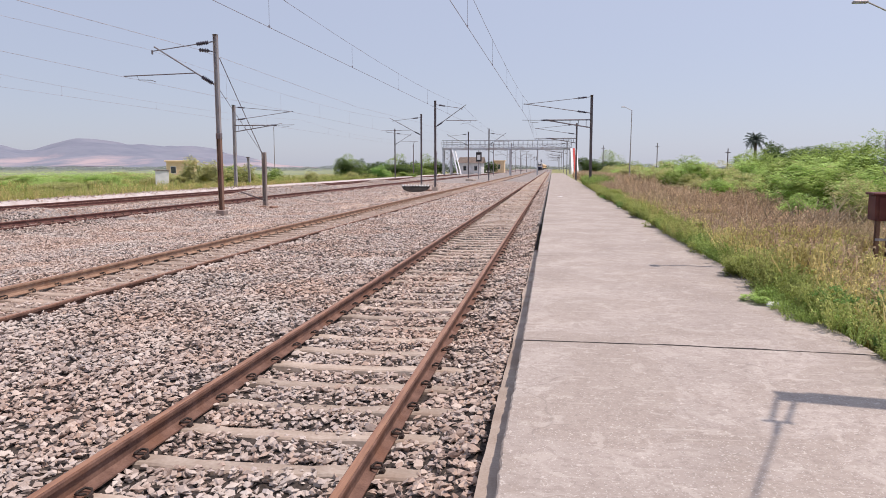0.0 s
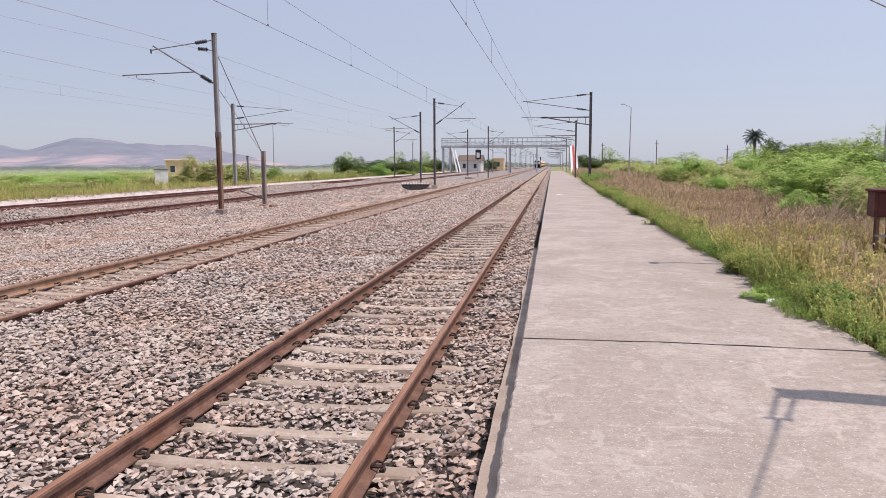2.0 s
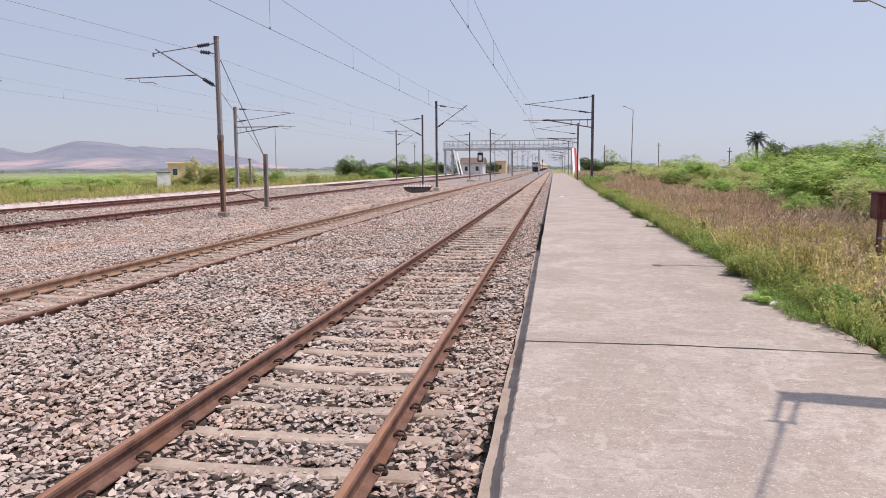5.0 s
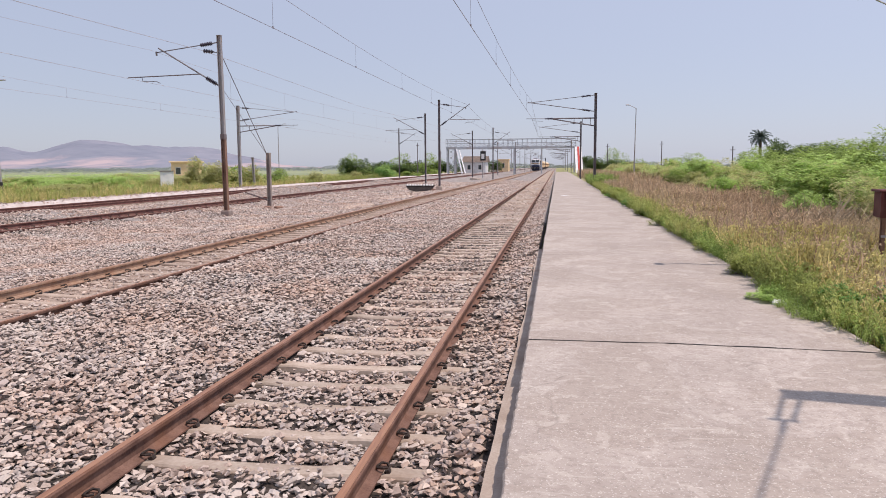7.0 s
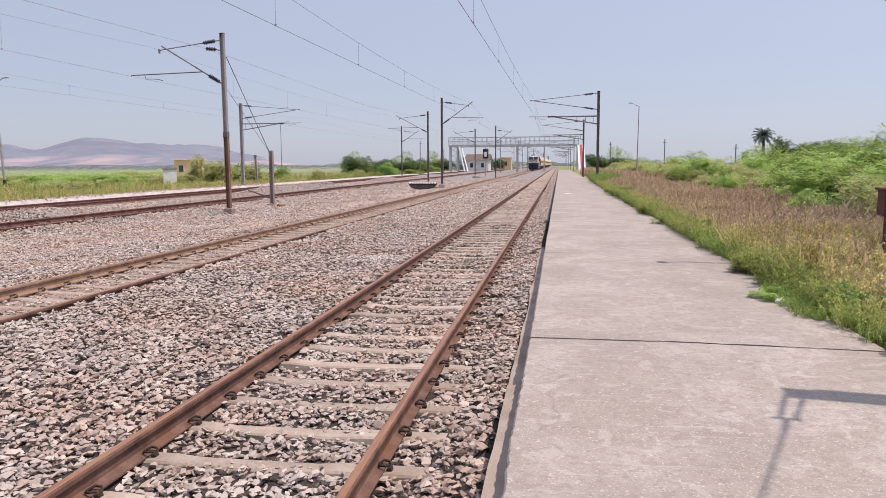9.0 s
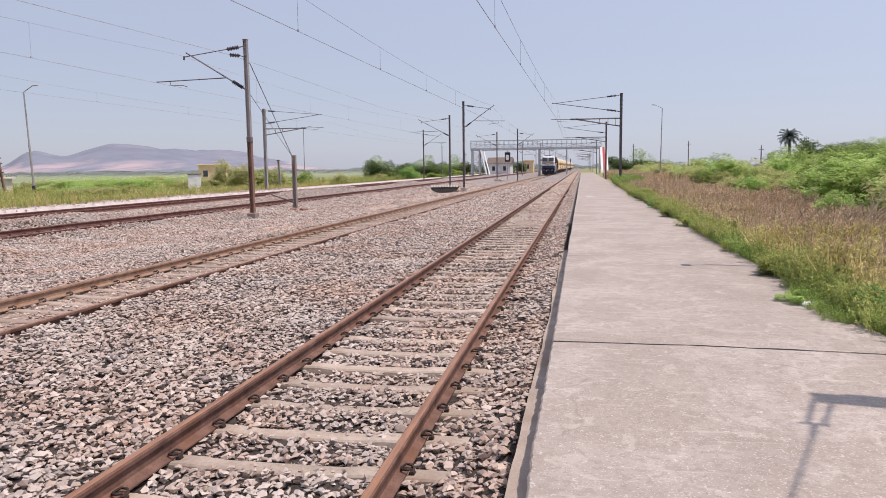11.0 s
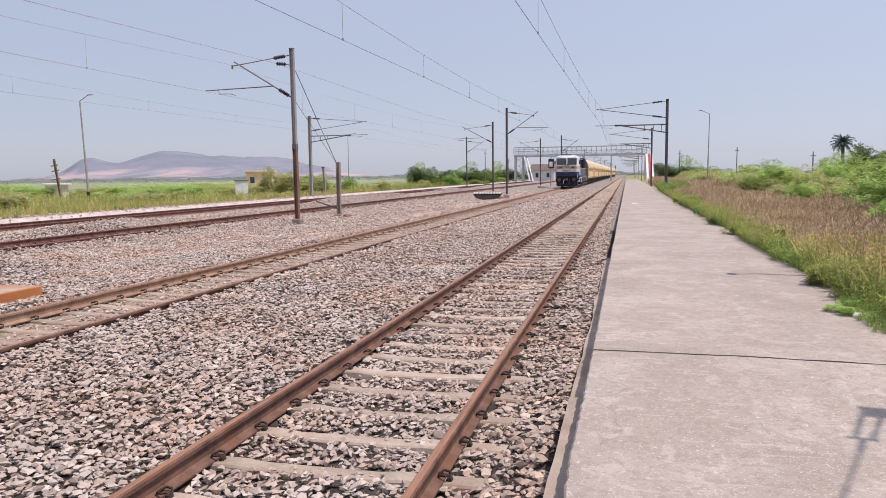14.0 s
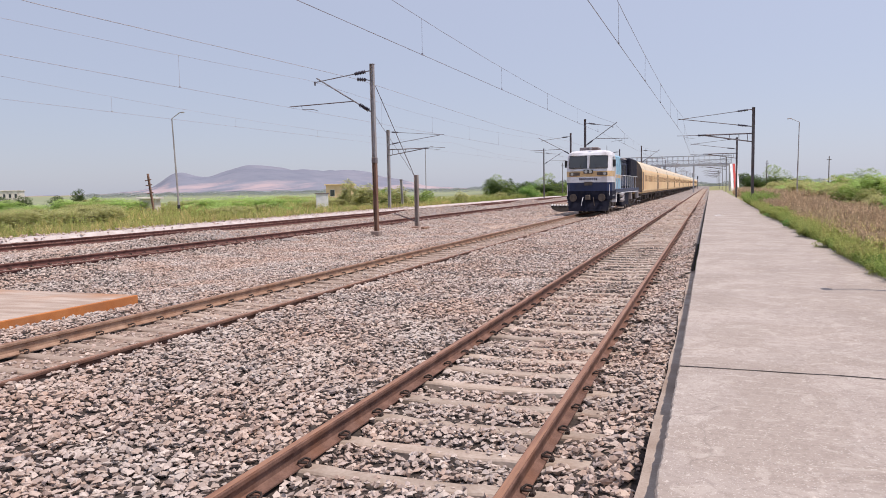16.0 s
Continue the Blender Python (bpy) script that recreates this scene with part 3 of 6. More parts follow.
pale = tagged(new("pavement", grid_sheet("pavement", np.array([-30.6, -30.0, -29, -28.2, -27.9]), np.arange(-10, 420, 3.0),
              lambda x, y: np.interp(x, (-30.6, -30.3, -27.95, -27.9), (-0.25, 0.02, 0.06, -0.25)) + (value_noise(x, y, 1.7, 8) - 0.5) * 0.05, "pale")),
              "low pale gravel and concrete strip beside the far track", kind="structure")


# the platform: slabs cast one after another, an uneven edge and a lower ledge
platform = thing("platform", "long low concrete platform with a chipped edge and cast joints", "platform", kind="structure")
JOINTS = [-13.4, -6.6, 0.05, 6.78, 13.5, 20.2, 26.9, 33.7, 40.4, 53, 66, 80, 100, 125, 155, 192]
for k, (a, b) in enumerate(zip(JOINTS, JOINTS[1:])):
    gap = 0.032 if abs(b - 6.78) < 0.1 or abs(a - 6.78) < 0.1 else 0.003
    ys = np.arange(a + gap / 2, b - gap / 2, 0.035 if b < 14 else (0.2 if b < 41 else 2.0))
    ys = np.append(ys, b - gap / 2)
    chip = (value_noise(ys * 0 + 1, ys, 0.05, 11) - 0.5) * 0.016 + (value_noise(ys * 0 + 3, ys, 1.4, 12) - 0.5) * 0.016
    v, f = [], []
    xs = np.array([-0.246, -0.1, 0.15, 0.4, 0.65, 0.9, 1.2, 1.5, 1.8, 2.1, 2.4, 2.78])
    run = len(xs) + 3
    for i, (y, c) in enumerate(zip(ys, chip)):
        # the cast ends wander a little
        ragged = (value_noise(xs, xs * 0 + round(y), 0.22, 13) - 0.5) * 0.02 if i in (0, len(ys) - 1) else xs * 0
        back = np.interp(xs, (-0.25, 1.2, 2.78), (0, 0.03, 0.14))
        v += [(-0.258 + c, y, 0.0), (-0.258 + c, y, PLAT_Z - 0.014)]
        v += [(x + (c if j == 0 else 0), y - q + r, PLAT_Z + 0.004 * math.sin((x + 0.25) * 1.04)) for j, (x, q, r) in enumerate(zip(xs, back, ragged))]
        v += [(2.80, y - 0.14, 0.0)]
    for i in range(len(ys) - 1):
        f += [(run * i + j + 1, run * i + j, run * i + run + j, run * i + run + 1 + j) for j in range(run - 1)]
    n = run * (len(ys) - 1)
    f += [tuple(range(run)), tuple(n + j for j in range(run - 1, -1, -1))]
    part("slab", Shape().add(v, f), "concrete", platform)
JX = np.array([-0.24, -0.1, 0.15, 0.4, 0.65, 0.9, 1.2, 1.5, 1.8, 2.1, 2.4, 2.76])
JOINT_LINE = JX, 6.78 - np.interp(JX, (-0.25, 1.2, 2.78), (0, 0.03, 0.14)) + (value_noise(JX, JX * 0 + 7, 0.22, 13) - 0.5) * 0.02
JX = np.linspace(-0.24, 2.76, 60)
JY = np.interp(JX, *JOINT_LINE) + (value_noise(JX, JX * 0, 0.09, 61) - 0.5) * 0.014
JW = 0.006 + 0.010 * value_noise(JX, JX * 0, 0.13, 62)
v = [(x, y + d * w, PLAT_Z + 0.003 + 0.004 * math.sin((x + 0.25) * 1.04)) for x, y, w in zip(JX, JY, JW) for d in (-1, 1)]
part("joint_fill", Shape().add(v, [(2 * i, 2 * i + 2, 2 * i + 3, 2 * i + 1) for i in range(len(JX) - 1)]), "tar", platform, "dark dirt-filled joint")
ys = np.concatenate([np.arange(-12, 2, 0.25), np.arange(2, 30, 0.08), np.arange(30, 190, 0.5)])
v, f = [], []
for y, w, u in zip(ys, (value_noise(ys * 0, ys, 0.3, 14) - 0.5) * 0.014, value_noise(ys * 0, ys, 0.7, 15)):
    e, h = (-0.395, 0.145) if y < 5.9 else (-0.42 + 0.04 * u, 0.05 - 0.03 * u) if y < 17 else (-0.33, -0.12)
    v += [(e - 0.005 + w, y, -0.3), (e + w, y, h + w * 0.3), (-0.235, y, h + 0.005)]
for i in range(len(ys) - 1):
    f += [(3 * i + j + 1, 3 * i + j, 3 * i + 3 + j, 3 * i + 4 + j) for j in range(2)]
part("ledge", Shape().add(v, f), "ledge", platform, "lower brown concrete ledge under the platform edge")


# ---- tracks ----
RAIL = [(-0.075, -0.172), (0.075, -0.172), (0.075, -0.160), (0.025, -0.147), (0.0085, -0.132), (0.0085, -0.052), (0.034, -0.040), (0.036, -0.012),
        (0.028, -0.001), (-0.028, -0.001), (-0.036, -0.012), (-0.034, -0.040), (-0.0085, -0.052), (-0.0085, -0.132), (-0.025, -0.147), (-0.075, -0.160)]
HALF = 0.874
PITCH = 0.66


def sleeper_mesh():
    s, w, h = Shape(), 0.12, 0.20
    stations = [(-1.375, 0.0), (-1.36, -0.01), (-0.62, -0.01), (-0.45, 0.008), (0.45, 0.008), (0.62, -0.01), (1.36, -0.01), (1.375, 0.0)]
    v, f = [], []
    for x, d in stations:
        v += [(x, -w, -h), (x, -w + 0.03, -0.015 - d), (x, -w + 0.045, -d), (x, w - 0.045, -d), (x, w - 0.03, -0.015 - d), (x, w, -h)]
    for i in range(len(stations) - 1):
        f += [(6 * i + j, 6 * i + j + 1, 6 * i + 7 + j, 6 * i + 6 + j) for j in range(5)]
    e = 6 * (len(stations) - 1)
    f += [(5, 4, 3, 2, 1, 0), tuple(e + j for j in range(6))]
    return s.add(v, f)


def clip_shape():
    """A bent spring clip beside the rail foot, with its cast shoulder."""
    s = Shape()
    pts = [(0.115, -0.035, 0.03), (0.11, 0.03, 0.035), (0.09, 0.055, 0.05), (0.055, 0.04, 0.062), (0.03, 0.0, 0.05), (0.045, -0.045, 0.055), (0.085, -0.058, 0.06), (0.11, -0.03, 0.055)]
    s.pipe(pts, 0.0095, 5)
    return s.box(0.085, 0.125, -0.03, 0.025, -0.002, 0.03, 0.006)


SLEEPER, DIRTY, CLIP = sleeper_mesh().mesh("sleeper", "sleeper"), sleeper_mesh().mesh("sleeper", "sleeper_brown"), clip_shape().mesh("clip", "clip")
FIRST_Y = {"T1": 4.80, "T2": 4.60, "T3": 4.7, "T4": 4.7}
NEAR_END = {"T1": 40.0, "T2": 40.0, "T3": 22.0, "T4": 0.0}


def sleeper_rows(key):
    y0 = FIRST_Y[key]
    return [y0 + PITCH * k + 0.02 * math.sin(k * 12.9898) for k in range(-16, 480)]


def build_track(key, name_label, spread):
    xc, top = TRACKS[key]
    tr = thing("railway_track", name_label, "track", pose(xc, 0, top), "railway tracks", "structure")
    for side in (-1, 1):
        s = Shape().sweep(RAIL, -14, 520)
        rail = part("rail", s, {"T1": "rail_rust", "T2": "rail_tan" if side < 0 else "rail_rust"}.get(key, "rail_maroon"), tr, "rusty steel rail with a worn running band", at=pose(side * HALF, 0, 0))
        band = Shape().add([(-0.024, -14, 0.0012), (0.027, -14, 0.0012), (0.027, 520, 0.0012), (-0.024, 520, 0.0012), (-0.024, -14, -0.004), (0.027, -14, -0.004), (0.027, 520, -0.004), (-0.024, 520, -0.004)],
                           [(0, 1, 2, 3), (4, 5, 1, 0), (5, 6, 2, 1), (6, 7, 3, 2), (7, 4, 0, 3), (7, 6, 5, 4)])
        part("running_band", band, "rail_top", rail)
    rest_s, rest_c = Shape(), Shape()
    for y in sleeper_rows(key):
        near = 1.0 < y < NEAR_END[key]
        turn = math.sin(y * 7.1) * 0.4
        m = pose(0.02 * math.sin(y * 3.3), y, -0.186, 0, 0, turn)
        if near:
            part("sleeper", DIRTY if key == "T2" else SLEEPER, None, tr, at=m)
        elif y < 300:
            rest_s.add([m @ v.co for v in SLEEPER.vertices], [tuple(p.vertices) for p in SLEEPER.polygons])
        if y > 1 and y < spread:
            for side in (-1, 1):
                for out in (-1, 1):
                    c = pose(side * HALF, y, -0.186, 0, 0, 0 if out > 0 else 180)
                    if near and y < 26:
                        part("clip", CLIP, None, tr, at=c)
                    else:
                        rest_c.add([c @ v.co for v in CLIP.vertices], [tuple(p.vertices) for p in CLIP.polygons])
    tagged(part("far_sleepers", rest_s, "sleeper" if key == "T1" else "sleeper_brown", tr), kind="stuff")
    if rest_c.v:
        tagged(part("far_clips", rest_c, "clip", tr), kind="stuff")
    return tr


build_track("T1", "broad railway track on concrete sleepers beside the platform", 70)
build_track("T2", "main railway track on concrete sleepers, rails polished brown", 70)
build_track("T3", "loop line on pale ballast with rusty rails", 60)
build_track("T4", "far rusty siding half sunk in ballast heaps", 0)


dirt = tagged(new("dirt_strip", grid_sheet("dirt_strip", np.arange(-13.6, -9.7, 0.2), np.arange(13, 64, 0.4),
              lambda x, y: bed_z(x, y) + np.clip(value_noise(x, y, 2.6, 51) * 0.6 + value_noise(x, y, 0.5, 52) * 0.4 - 0.47 - np.abs(x + 11.0) * 0.11 - np.clip((24 - y) * 0.05, 0, 0.3), -0.2, 0.5) * 0.25, "tan")),
              "patches of bare tan dirt in the ballast beside the main track", kind="structure")


def packed_z(x, y):
    return bed_z(x, y) * 0.2 - 0.168 + (value_noise(x, y, 0.16, 55) - 0.5) * 0.022


for key, start in (("T1", 11.0), ("T2", 4.0)):
    xc = TRACKS[key][0]
    packed = grid_sheet("packed_dirt", np.linspace(xc - 0.83, xc + 0.83, 14), np.concatenate([np.arange(start, 30, 0.16), np.arange(30, 240, 1.5)]), lambda x, y: packed_z(x, y) - (0.022 if key == "T1" else 0.0), "dirt")
    tagged(new("packed_dirt", packed), "brown dirt and fines packed between the sleepers", kind="structure")


# ---- ballast stones ----
def stone_proto(seed, corners=8):
    r = np.random.default_rng(seed)
    base = np.array([(1, 0, 0), (0.2, 0.95, 0.1), (-0.95, 0.2, 0), (-0.1, -0.95, -0.1), (0.15, 0.1, 0.8), (-0.05, 0.1, -0.8), (0.6, -0.6, 0.35), (-0.55, 0.6, 0.4)])
    base = base * r.uniform(0.6, 1.15, (8, 1)) + r.uniform(-0.2, 0.2, (8, 3))
    b = bmesh.new()
    for p in base[:corners]:
        b.verts.new(p)
    bmesh.ops.convex_hull(b, input=b.verts)
    bmesh.ops.triangulate(b, faces=b.faces)
    b.verts.ensure_lookup_table()
    b.verts.index_update()
    pv, pf = [tuple(q.co) for q in b.verts], [tuple(q.index for q in face.verts) for face in b.faces]
    b.free()
    return pv, pf


STONES = [stone_proto(s) for s in range(12)]
FAR_STONES = [stone_proto(s, 6) for s in range(12)]


def stones(x0, x1, y0, y1, per_m2, size, lift=0.006):
    n = int((x1 - x0) * (y1 - y0) * per_m2)
    x, y = rng.uniform(x0, x1, n), rng.uniform(y0, y1, n)
    keep = np.ones(n, bool)
    cover = rng.uniform(0, 1, n)
    for key, (xc, top) in TRACKS.items():
        d = np.abs(x - xc)
        keep &= np.abs(d - HALF) > 0.085
        ph = np.abs((y - FIRST_Y[key] + PITCH / 2) % PITCH - PITCH / 2)
        bury = value_noise(x, y, 0.8, 21)
        on = ((d < 0.82) | ((x > xc) & (d < 1.3) & (key == "T1"))) & (ph < 0.09)
        keep &= ~(on & (cover > np.where(bury > 0.66, 0.32, 0.05)))
        keep &= ~((np.abs(d - HALF) < 0.2) & (ph < 0.1))
        few = np.where(y < 20, 0.34, 0.16) if key == "T2" else np.where(y > 22, 0.16, np.clip(1.9 - y * 0.085, 0.16, 1.0))
        keep &= ~((d < 0.80) & (cover > few))
    keep &= ~((x < -10.4) & (x > -14.7) & (y > 3.3) & (y < 11.6))
    x, y = x[keep], y[keep]
    n = len(x)
    s = size * rng.uniform(0.62, 1.35, n)
    rows = np.stack([x, y, bed_z(x, y) + lift + rng.uniform(-0.024, 0.050, n), rng.uniform(0, 6.28, n), rng.uniform(-0.7, 0.7, n), rng.uniform(-0.7, 0.7, n),
                     s * rng.uniform(0.85, 1.5, n), s * rng.uniform(0.6, 1.0, n), s * rng.uniform(0.55, 1.0, n), rng.integers(0, len(STONES), n)], 1)
    return rows


near_rows = np.concatenate([stones(-6.9, -0.46, 2.2, 9.0, 540, 0.035), stones(-0.48, -0.42, 6.0, 24, 420, 0.033), stones(-11.5, -6.9, 4.0, 9.0, 540, 0.034), stones(-12, -0.46, 9, 16, 430, 0.037)])
far_rows = np.concatenate([stones(-11.5, -0.46, -7, 2.2, 150, 0.043), stones(-19, -12, 6, 26, 270, 0.042), stones(-15.8, -0.5, 16, 27, 270, 0.042), stones(-16.6, -0.5, 27, 44, 140, 0.053), stones(-30, -18.8, 8, 26, 150, 0.055), stones(-16.6, -0.5, 44, 100, 34, 0.082), stones(-24, -16.6, 26, 60, 60, 0.058), stones(-30, -16.6, 60, 110, 16, 0.09), stones(-30.2, -28, 8, 70, 9, 0.07, 0.15)])
tagged(new("ballast_stones", scatter("ballast_stones", STONES, near_rows, "stone")), "loose angular grey and brown ballast stones round the sleepers", "ballast", kind="stuff")
tagged(new("far_ballast_stones", scatter("far_ballast_stones", FAR_STONES, far_rows, "stone")), "grey and brownish ballast stones farther down the line", "ballast", kind="stuff")


# ---- overhead line masts ----
def h_post(s, z0, z1, w=0.2, d=0.2, t=0.02):
    """An H-shaped steel post."""
    s.box(-w / 2, -w / 2 + t, -d / 2, d / 2, z0, z1)
    s.box(w / 2 - t, w / 2, -d / 2, d / 2, z0, z1)
    return s.box(-w / 2 + t, w / 2 - t, -t / 2, t / 2, z0, z1)


def insulator(a, b, n=7):
    rad = []
    for k in range(n):
        rad += [(k / n, 0.045), ((k + 0.35) / n, 0.095), ((k + 0.7) / n, 0.05)]
    return Shape().lathe(a, b, rad + [(1, 0.045)], 9)


def strut(parent, a, b, r, ins, at0=0.12, length=0.55, name="bracket_tube"):
    """A tube from the post outwards with an insulator near the post."""
    a, b = Vector(a), Vector(b)
    w = (b - a).normalized()
    tube = part(name, Shape().tube(a + w * (at0 + length), b, r, r, 7).tube(a, a + w * at0, r * 1.2, r * 1.2, 7), "galv_dark", parent)
    part("insulator", insulator(a + w * at0, a + w * (at0 + length)), "porcelain", tube, "dark ribbed porcelain insulator")
    return tube


M["galv_dark"] = surf("weathered_bracket_tube", (0.15, 0.135, 0.145), (0.27, 0.245, 0.255), 3, 0.7, 0.3, bump=0.1)


def mast(x, y, z0, top, reach, side, kind="dark_steel", contact=5.65, style="single", label="", lean=0.0, foot=None, w=0.17, tip=0.35, arm=1.25, lift=0.32):
    """A mast at x, y from z0 to top; its bracket reaches out over a track to the given side (-1 or 1)."""
    t = thing("overhead_line_mast", label or ("grey" if kind == "galv" else "dark weathered") + " steel overhead line mast with insulated bracket arms", "mast", pose(x, y, 0, 0, lean, 0), "overhead line masts")
    part("post", h_post(Shape(), z0 - 0.05, top, w, w), kind, t)
    if foot:
        part("footing", Shape().box(-foot, foot, -foot, foot, z0 - 0.4, z0 + 0.32, 0.03), "stub" if kind == "galv" else "footing", t, "brown mast footing")
    d = side
    mz = contact + 1.25
    if style == "single":
        strut(t, (d * w / 2, 0, mz + 0.35), (d * (reach - 0.05), 0, mz + 0.02), 0.022, 1, 0.25)
        strut(t, (d * w / 2, 0, contact - 0.25), (d * (reach + tip), 0, mz + lift), 0.032, 1, 0.15)
        part("register_tube", Shape().tube((d * 0.95, 0, contact + 0.28), (d * (reach + arm), 0, contact + 0.22), 0.024), "dark_steel", t)
        part("steady_arm", Shape().pipe([(d * (reach + 0.75), 0, contact + 0.22), (d * (reach + 0.72), 0, contact + 0.05), (d * (reach + 0.1), 0, contact + 0.02), (d * (reach - 0.12), 0, contact - 0.06)], 0.014), "dark_steel", t)
        part("clamp", Shape().box(d * reach - 0.03, d * reach + 0.03, -0.04, 0.04, mz - 0.12, mz + 0.06, 0.01), "dark_steel", t)
    else:
        # long bracket over a platform: a trussed boom for the register arm
        strut(t, (d * w / 2, 0, mz + 0.42), (d * (reach + 0.3), 0, mz - 0.1), 0.024, 1, 0.3, 0.7)
        strut(t, (d * w / 2, 0, contact + 0.42), (d * (reach + 0.3), 0, mz - 0.05), 0.03, 1, 0.3, 0.7)
        boom = reach * 0.66
        b = part("boom", Shape().tube((0, 0, contact - 0.1), (d * boom, 0, contact - 0.1), 0.05).tube((0, 0, contact - 0.72), (d * boom, 0, contact - 0.14), 0.045), "dark_steel", t, "trussed bracket boom")
        for s in (0.12, 0.3, 0.5):
            part("hanger", Shape().tube((d * boom * s, 0, contact - 0.1), (d * boom * s, 0, contact - 0.72 + 0.57 * s), 0.02), "dark_steel", b)
        part("insulator", insulator((d * boom, 0, contact - 0.1), (d * (boom + 0.6), 0, contact - 0.1)), "porcelain", t)
        part("register_tube", Shape().tube((d * (boom + 0.6), 0, contact - 0.1), (d * (reach + 0.4), 0, contact - 0.08), 0.022), "dark_steel", t)
        part("steady_arm", Shape().pipe([(d * (reach - 0.1), 0, contact - 0.08), (d * (reach - 0.1), 0, contact - 0.24), (d * (reach - 0.9), 0, contact - 0.3)], 0.014), "dark_steel", t)
    part("cap_plate", Shape().box(-w / 2 - 0.02, w / 2 + 0.02, -w / 2 - 0.02, w / 2 + 0.02, top, top + 0.015), kind, t)
    return t


first = mast(-14.48, 31.1, -0.29, 7.6, 2.95, -1, "galv", 5.72, label="grey steel overhead line mast, rusty below, on a concrete footing", w=0.175, foot=0.2, lean=-0.3, tip=-0.1, arm=1.4, lift=0.2)
part("rusty_sleeve", h_post(Shape(), -0.25, 3.2, 0.187, 0.187, 0.026), "rust", first, "rust-brown lower half of the post")
part("joint_band", Shape().box(-0.11, 0.11, -0.11, 0.11, 3.15, 3.4, 0.02), "dark_steel", first)
part("feeder_insulator", insulator((-0.75, 0.0, 6.98), (-0.3, 0.0, 6.93), 4), "porcelain", first)
part("feeder_bracket", Shape().tube((-0.3, 0, 6.93), (0, 0, 6.85), 0.02), "dark_steel", first)

mast(-10.0, 63.5, -0.1, 7.53, 2.3, 1, "dark_steel", 5.6, foot=0.25)
mast(-14.04, 79.5, -0.2, 7.55, 3.1, -1, "dark_steel", 5.6, foot=0.25)
mast(-10.0, 118.0, -0.2, 7.9, 2.3, 1)
mast(-13.6, 121.0, -0.2, 7.6, 3.2, -1)
mast(2.95, 60.0, 0.15, 7.5, 5.0, -1, "dark_steel", 5.7, style="long", w=0.205)
mast(3.0, 98.0, 0.15, 7.5, 5.0, -1, "dark_steel", 5.7, style="long", w=0.205)
mast(-30.8, 69.5, -0.3, 7.9, 5.7, 1, "galv", 6.05, style="long", label="grey steel overhead line mast with a long trussed bracket", w=0.26)
mast(-26.0, 122.0, -0.1, 8.2, 2.6, 1, "dark_steel", 5.9)
# far masts take the paler galvanised colour to paint in distance haze
for y in (190.0, 246.0, 303.0, 362.0, 425.0):
    mast(-10.4, y, -0.28, 7.9, 2.6, 1, "galv")
    mast(-14.6, y - 4, -0.25, 7.8, 3.0, -1, "galv")
    mast(3.2, y - 18, 0.15, 7.7, 5.2, -1, "galv", style="long")


# an anchor mast beside the platform; its terminated wire runs back towards the track
anchor = thing("anchor_mast", "steel anchor mast whose shadow lies on the platform", "mast", pose(4.86, 4.82, 0))
part("post", h_post(Shape(), 0.0, 7.52, 0.25, 0.225, 0.03), "dark_steel", anchor)
part("tension_wire", Shape().pipe([(-0.415, -0.79, 7.38), (-0.86, -1.83, 7.3), (-9.8, -22.0, 7.1)], 0.011), "wire", anchor)
part("yoke", Shape().tube((-0.415, -0.54, 7.4), (-0.245, -0.57, 7.4), 0.022), "dark_steel", anchor)
for k, e in ((-0.155, -0.37), (-0.035, -0.275)):
    part("tension_rod", Shape().tube((k, -0.02, 7.45), (e, -0.56, 7.4), 0.017), "dark_steel", anchor)
part("tension_link", Shape().tube((-0.325, -0.555, 7.4), (-0.415, -0.79, 7.38), 0.02), "dark_steel", anchor)


# ---- wires ----
def overhead_wire(x, label, mz, cz, supports, spread=0.0105, drops=6, metal="wire"):
    t = thing("overhead_wire", label, "wire", group="overhead wires")
    c, m, full = Shape(), Shape(), []
    pts = [(x + 0.2 * (-1) ** k, y, cz) for k, y in enumerate(supports)]
    c.pipe(pts, spread * 0.85, 5)
    for (ax, a, _), (bx_, b, _) in zip(pts, pts[1:]):
        line = []
        for s in range(11):
            u = s / 10
            sag = 4 * u * (1 - u) * min(0.6, 0.00019 * (b - a) ** 2)
            line.append((ax + (bx_ - ax) * u, a + (b - a) * u, mz - sag))
        full += line if not full else line[1:]
        if a < 140:
            for s in range(1, drops):
                u = s / drops
                sag = 4 * u * (1 - u) * min(0.6, 0.00019 * (b - a) ** 2)
                px, py = ax + (bx_ - ax) * u, a + (b - a) * u
                part("dropper", Shape().tube((px, py, cz), (px, py, mz - sag), 0.006, 0.006, 4).box(px - 0.02, px + 0.02, py - 0.03, py + 0.03, cz - 0.01, cz + 0.05), metal, t)
    m.pipe(full, spread * 0.7, 5)
    part("contact_wire", c, metal, t)
    part("messenger_wire", m, metal, t)
    return t


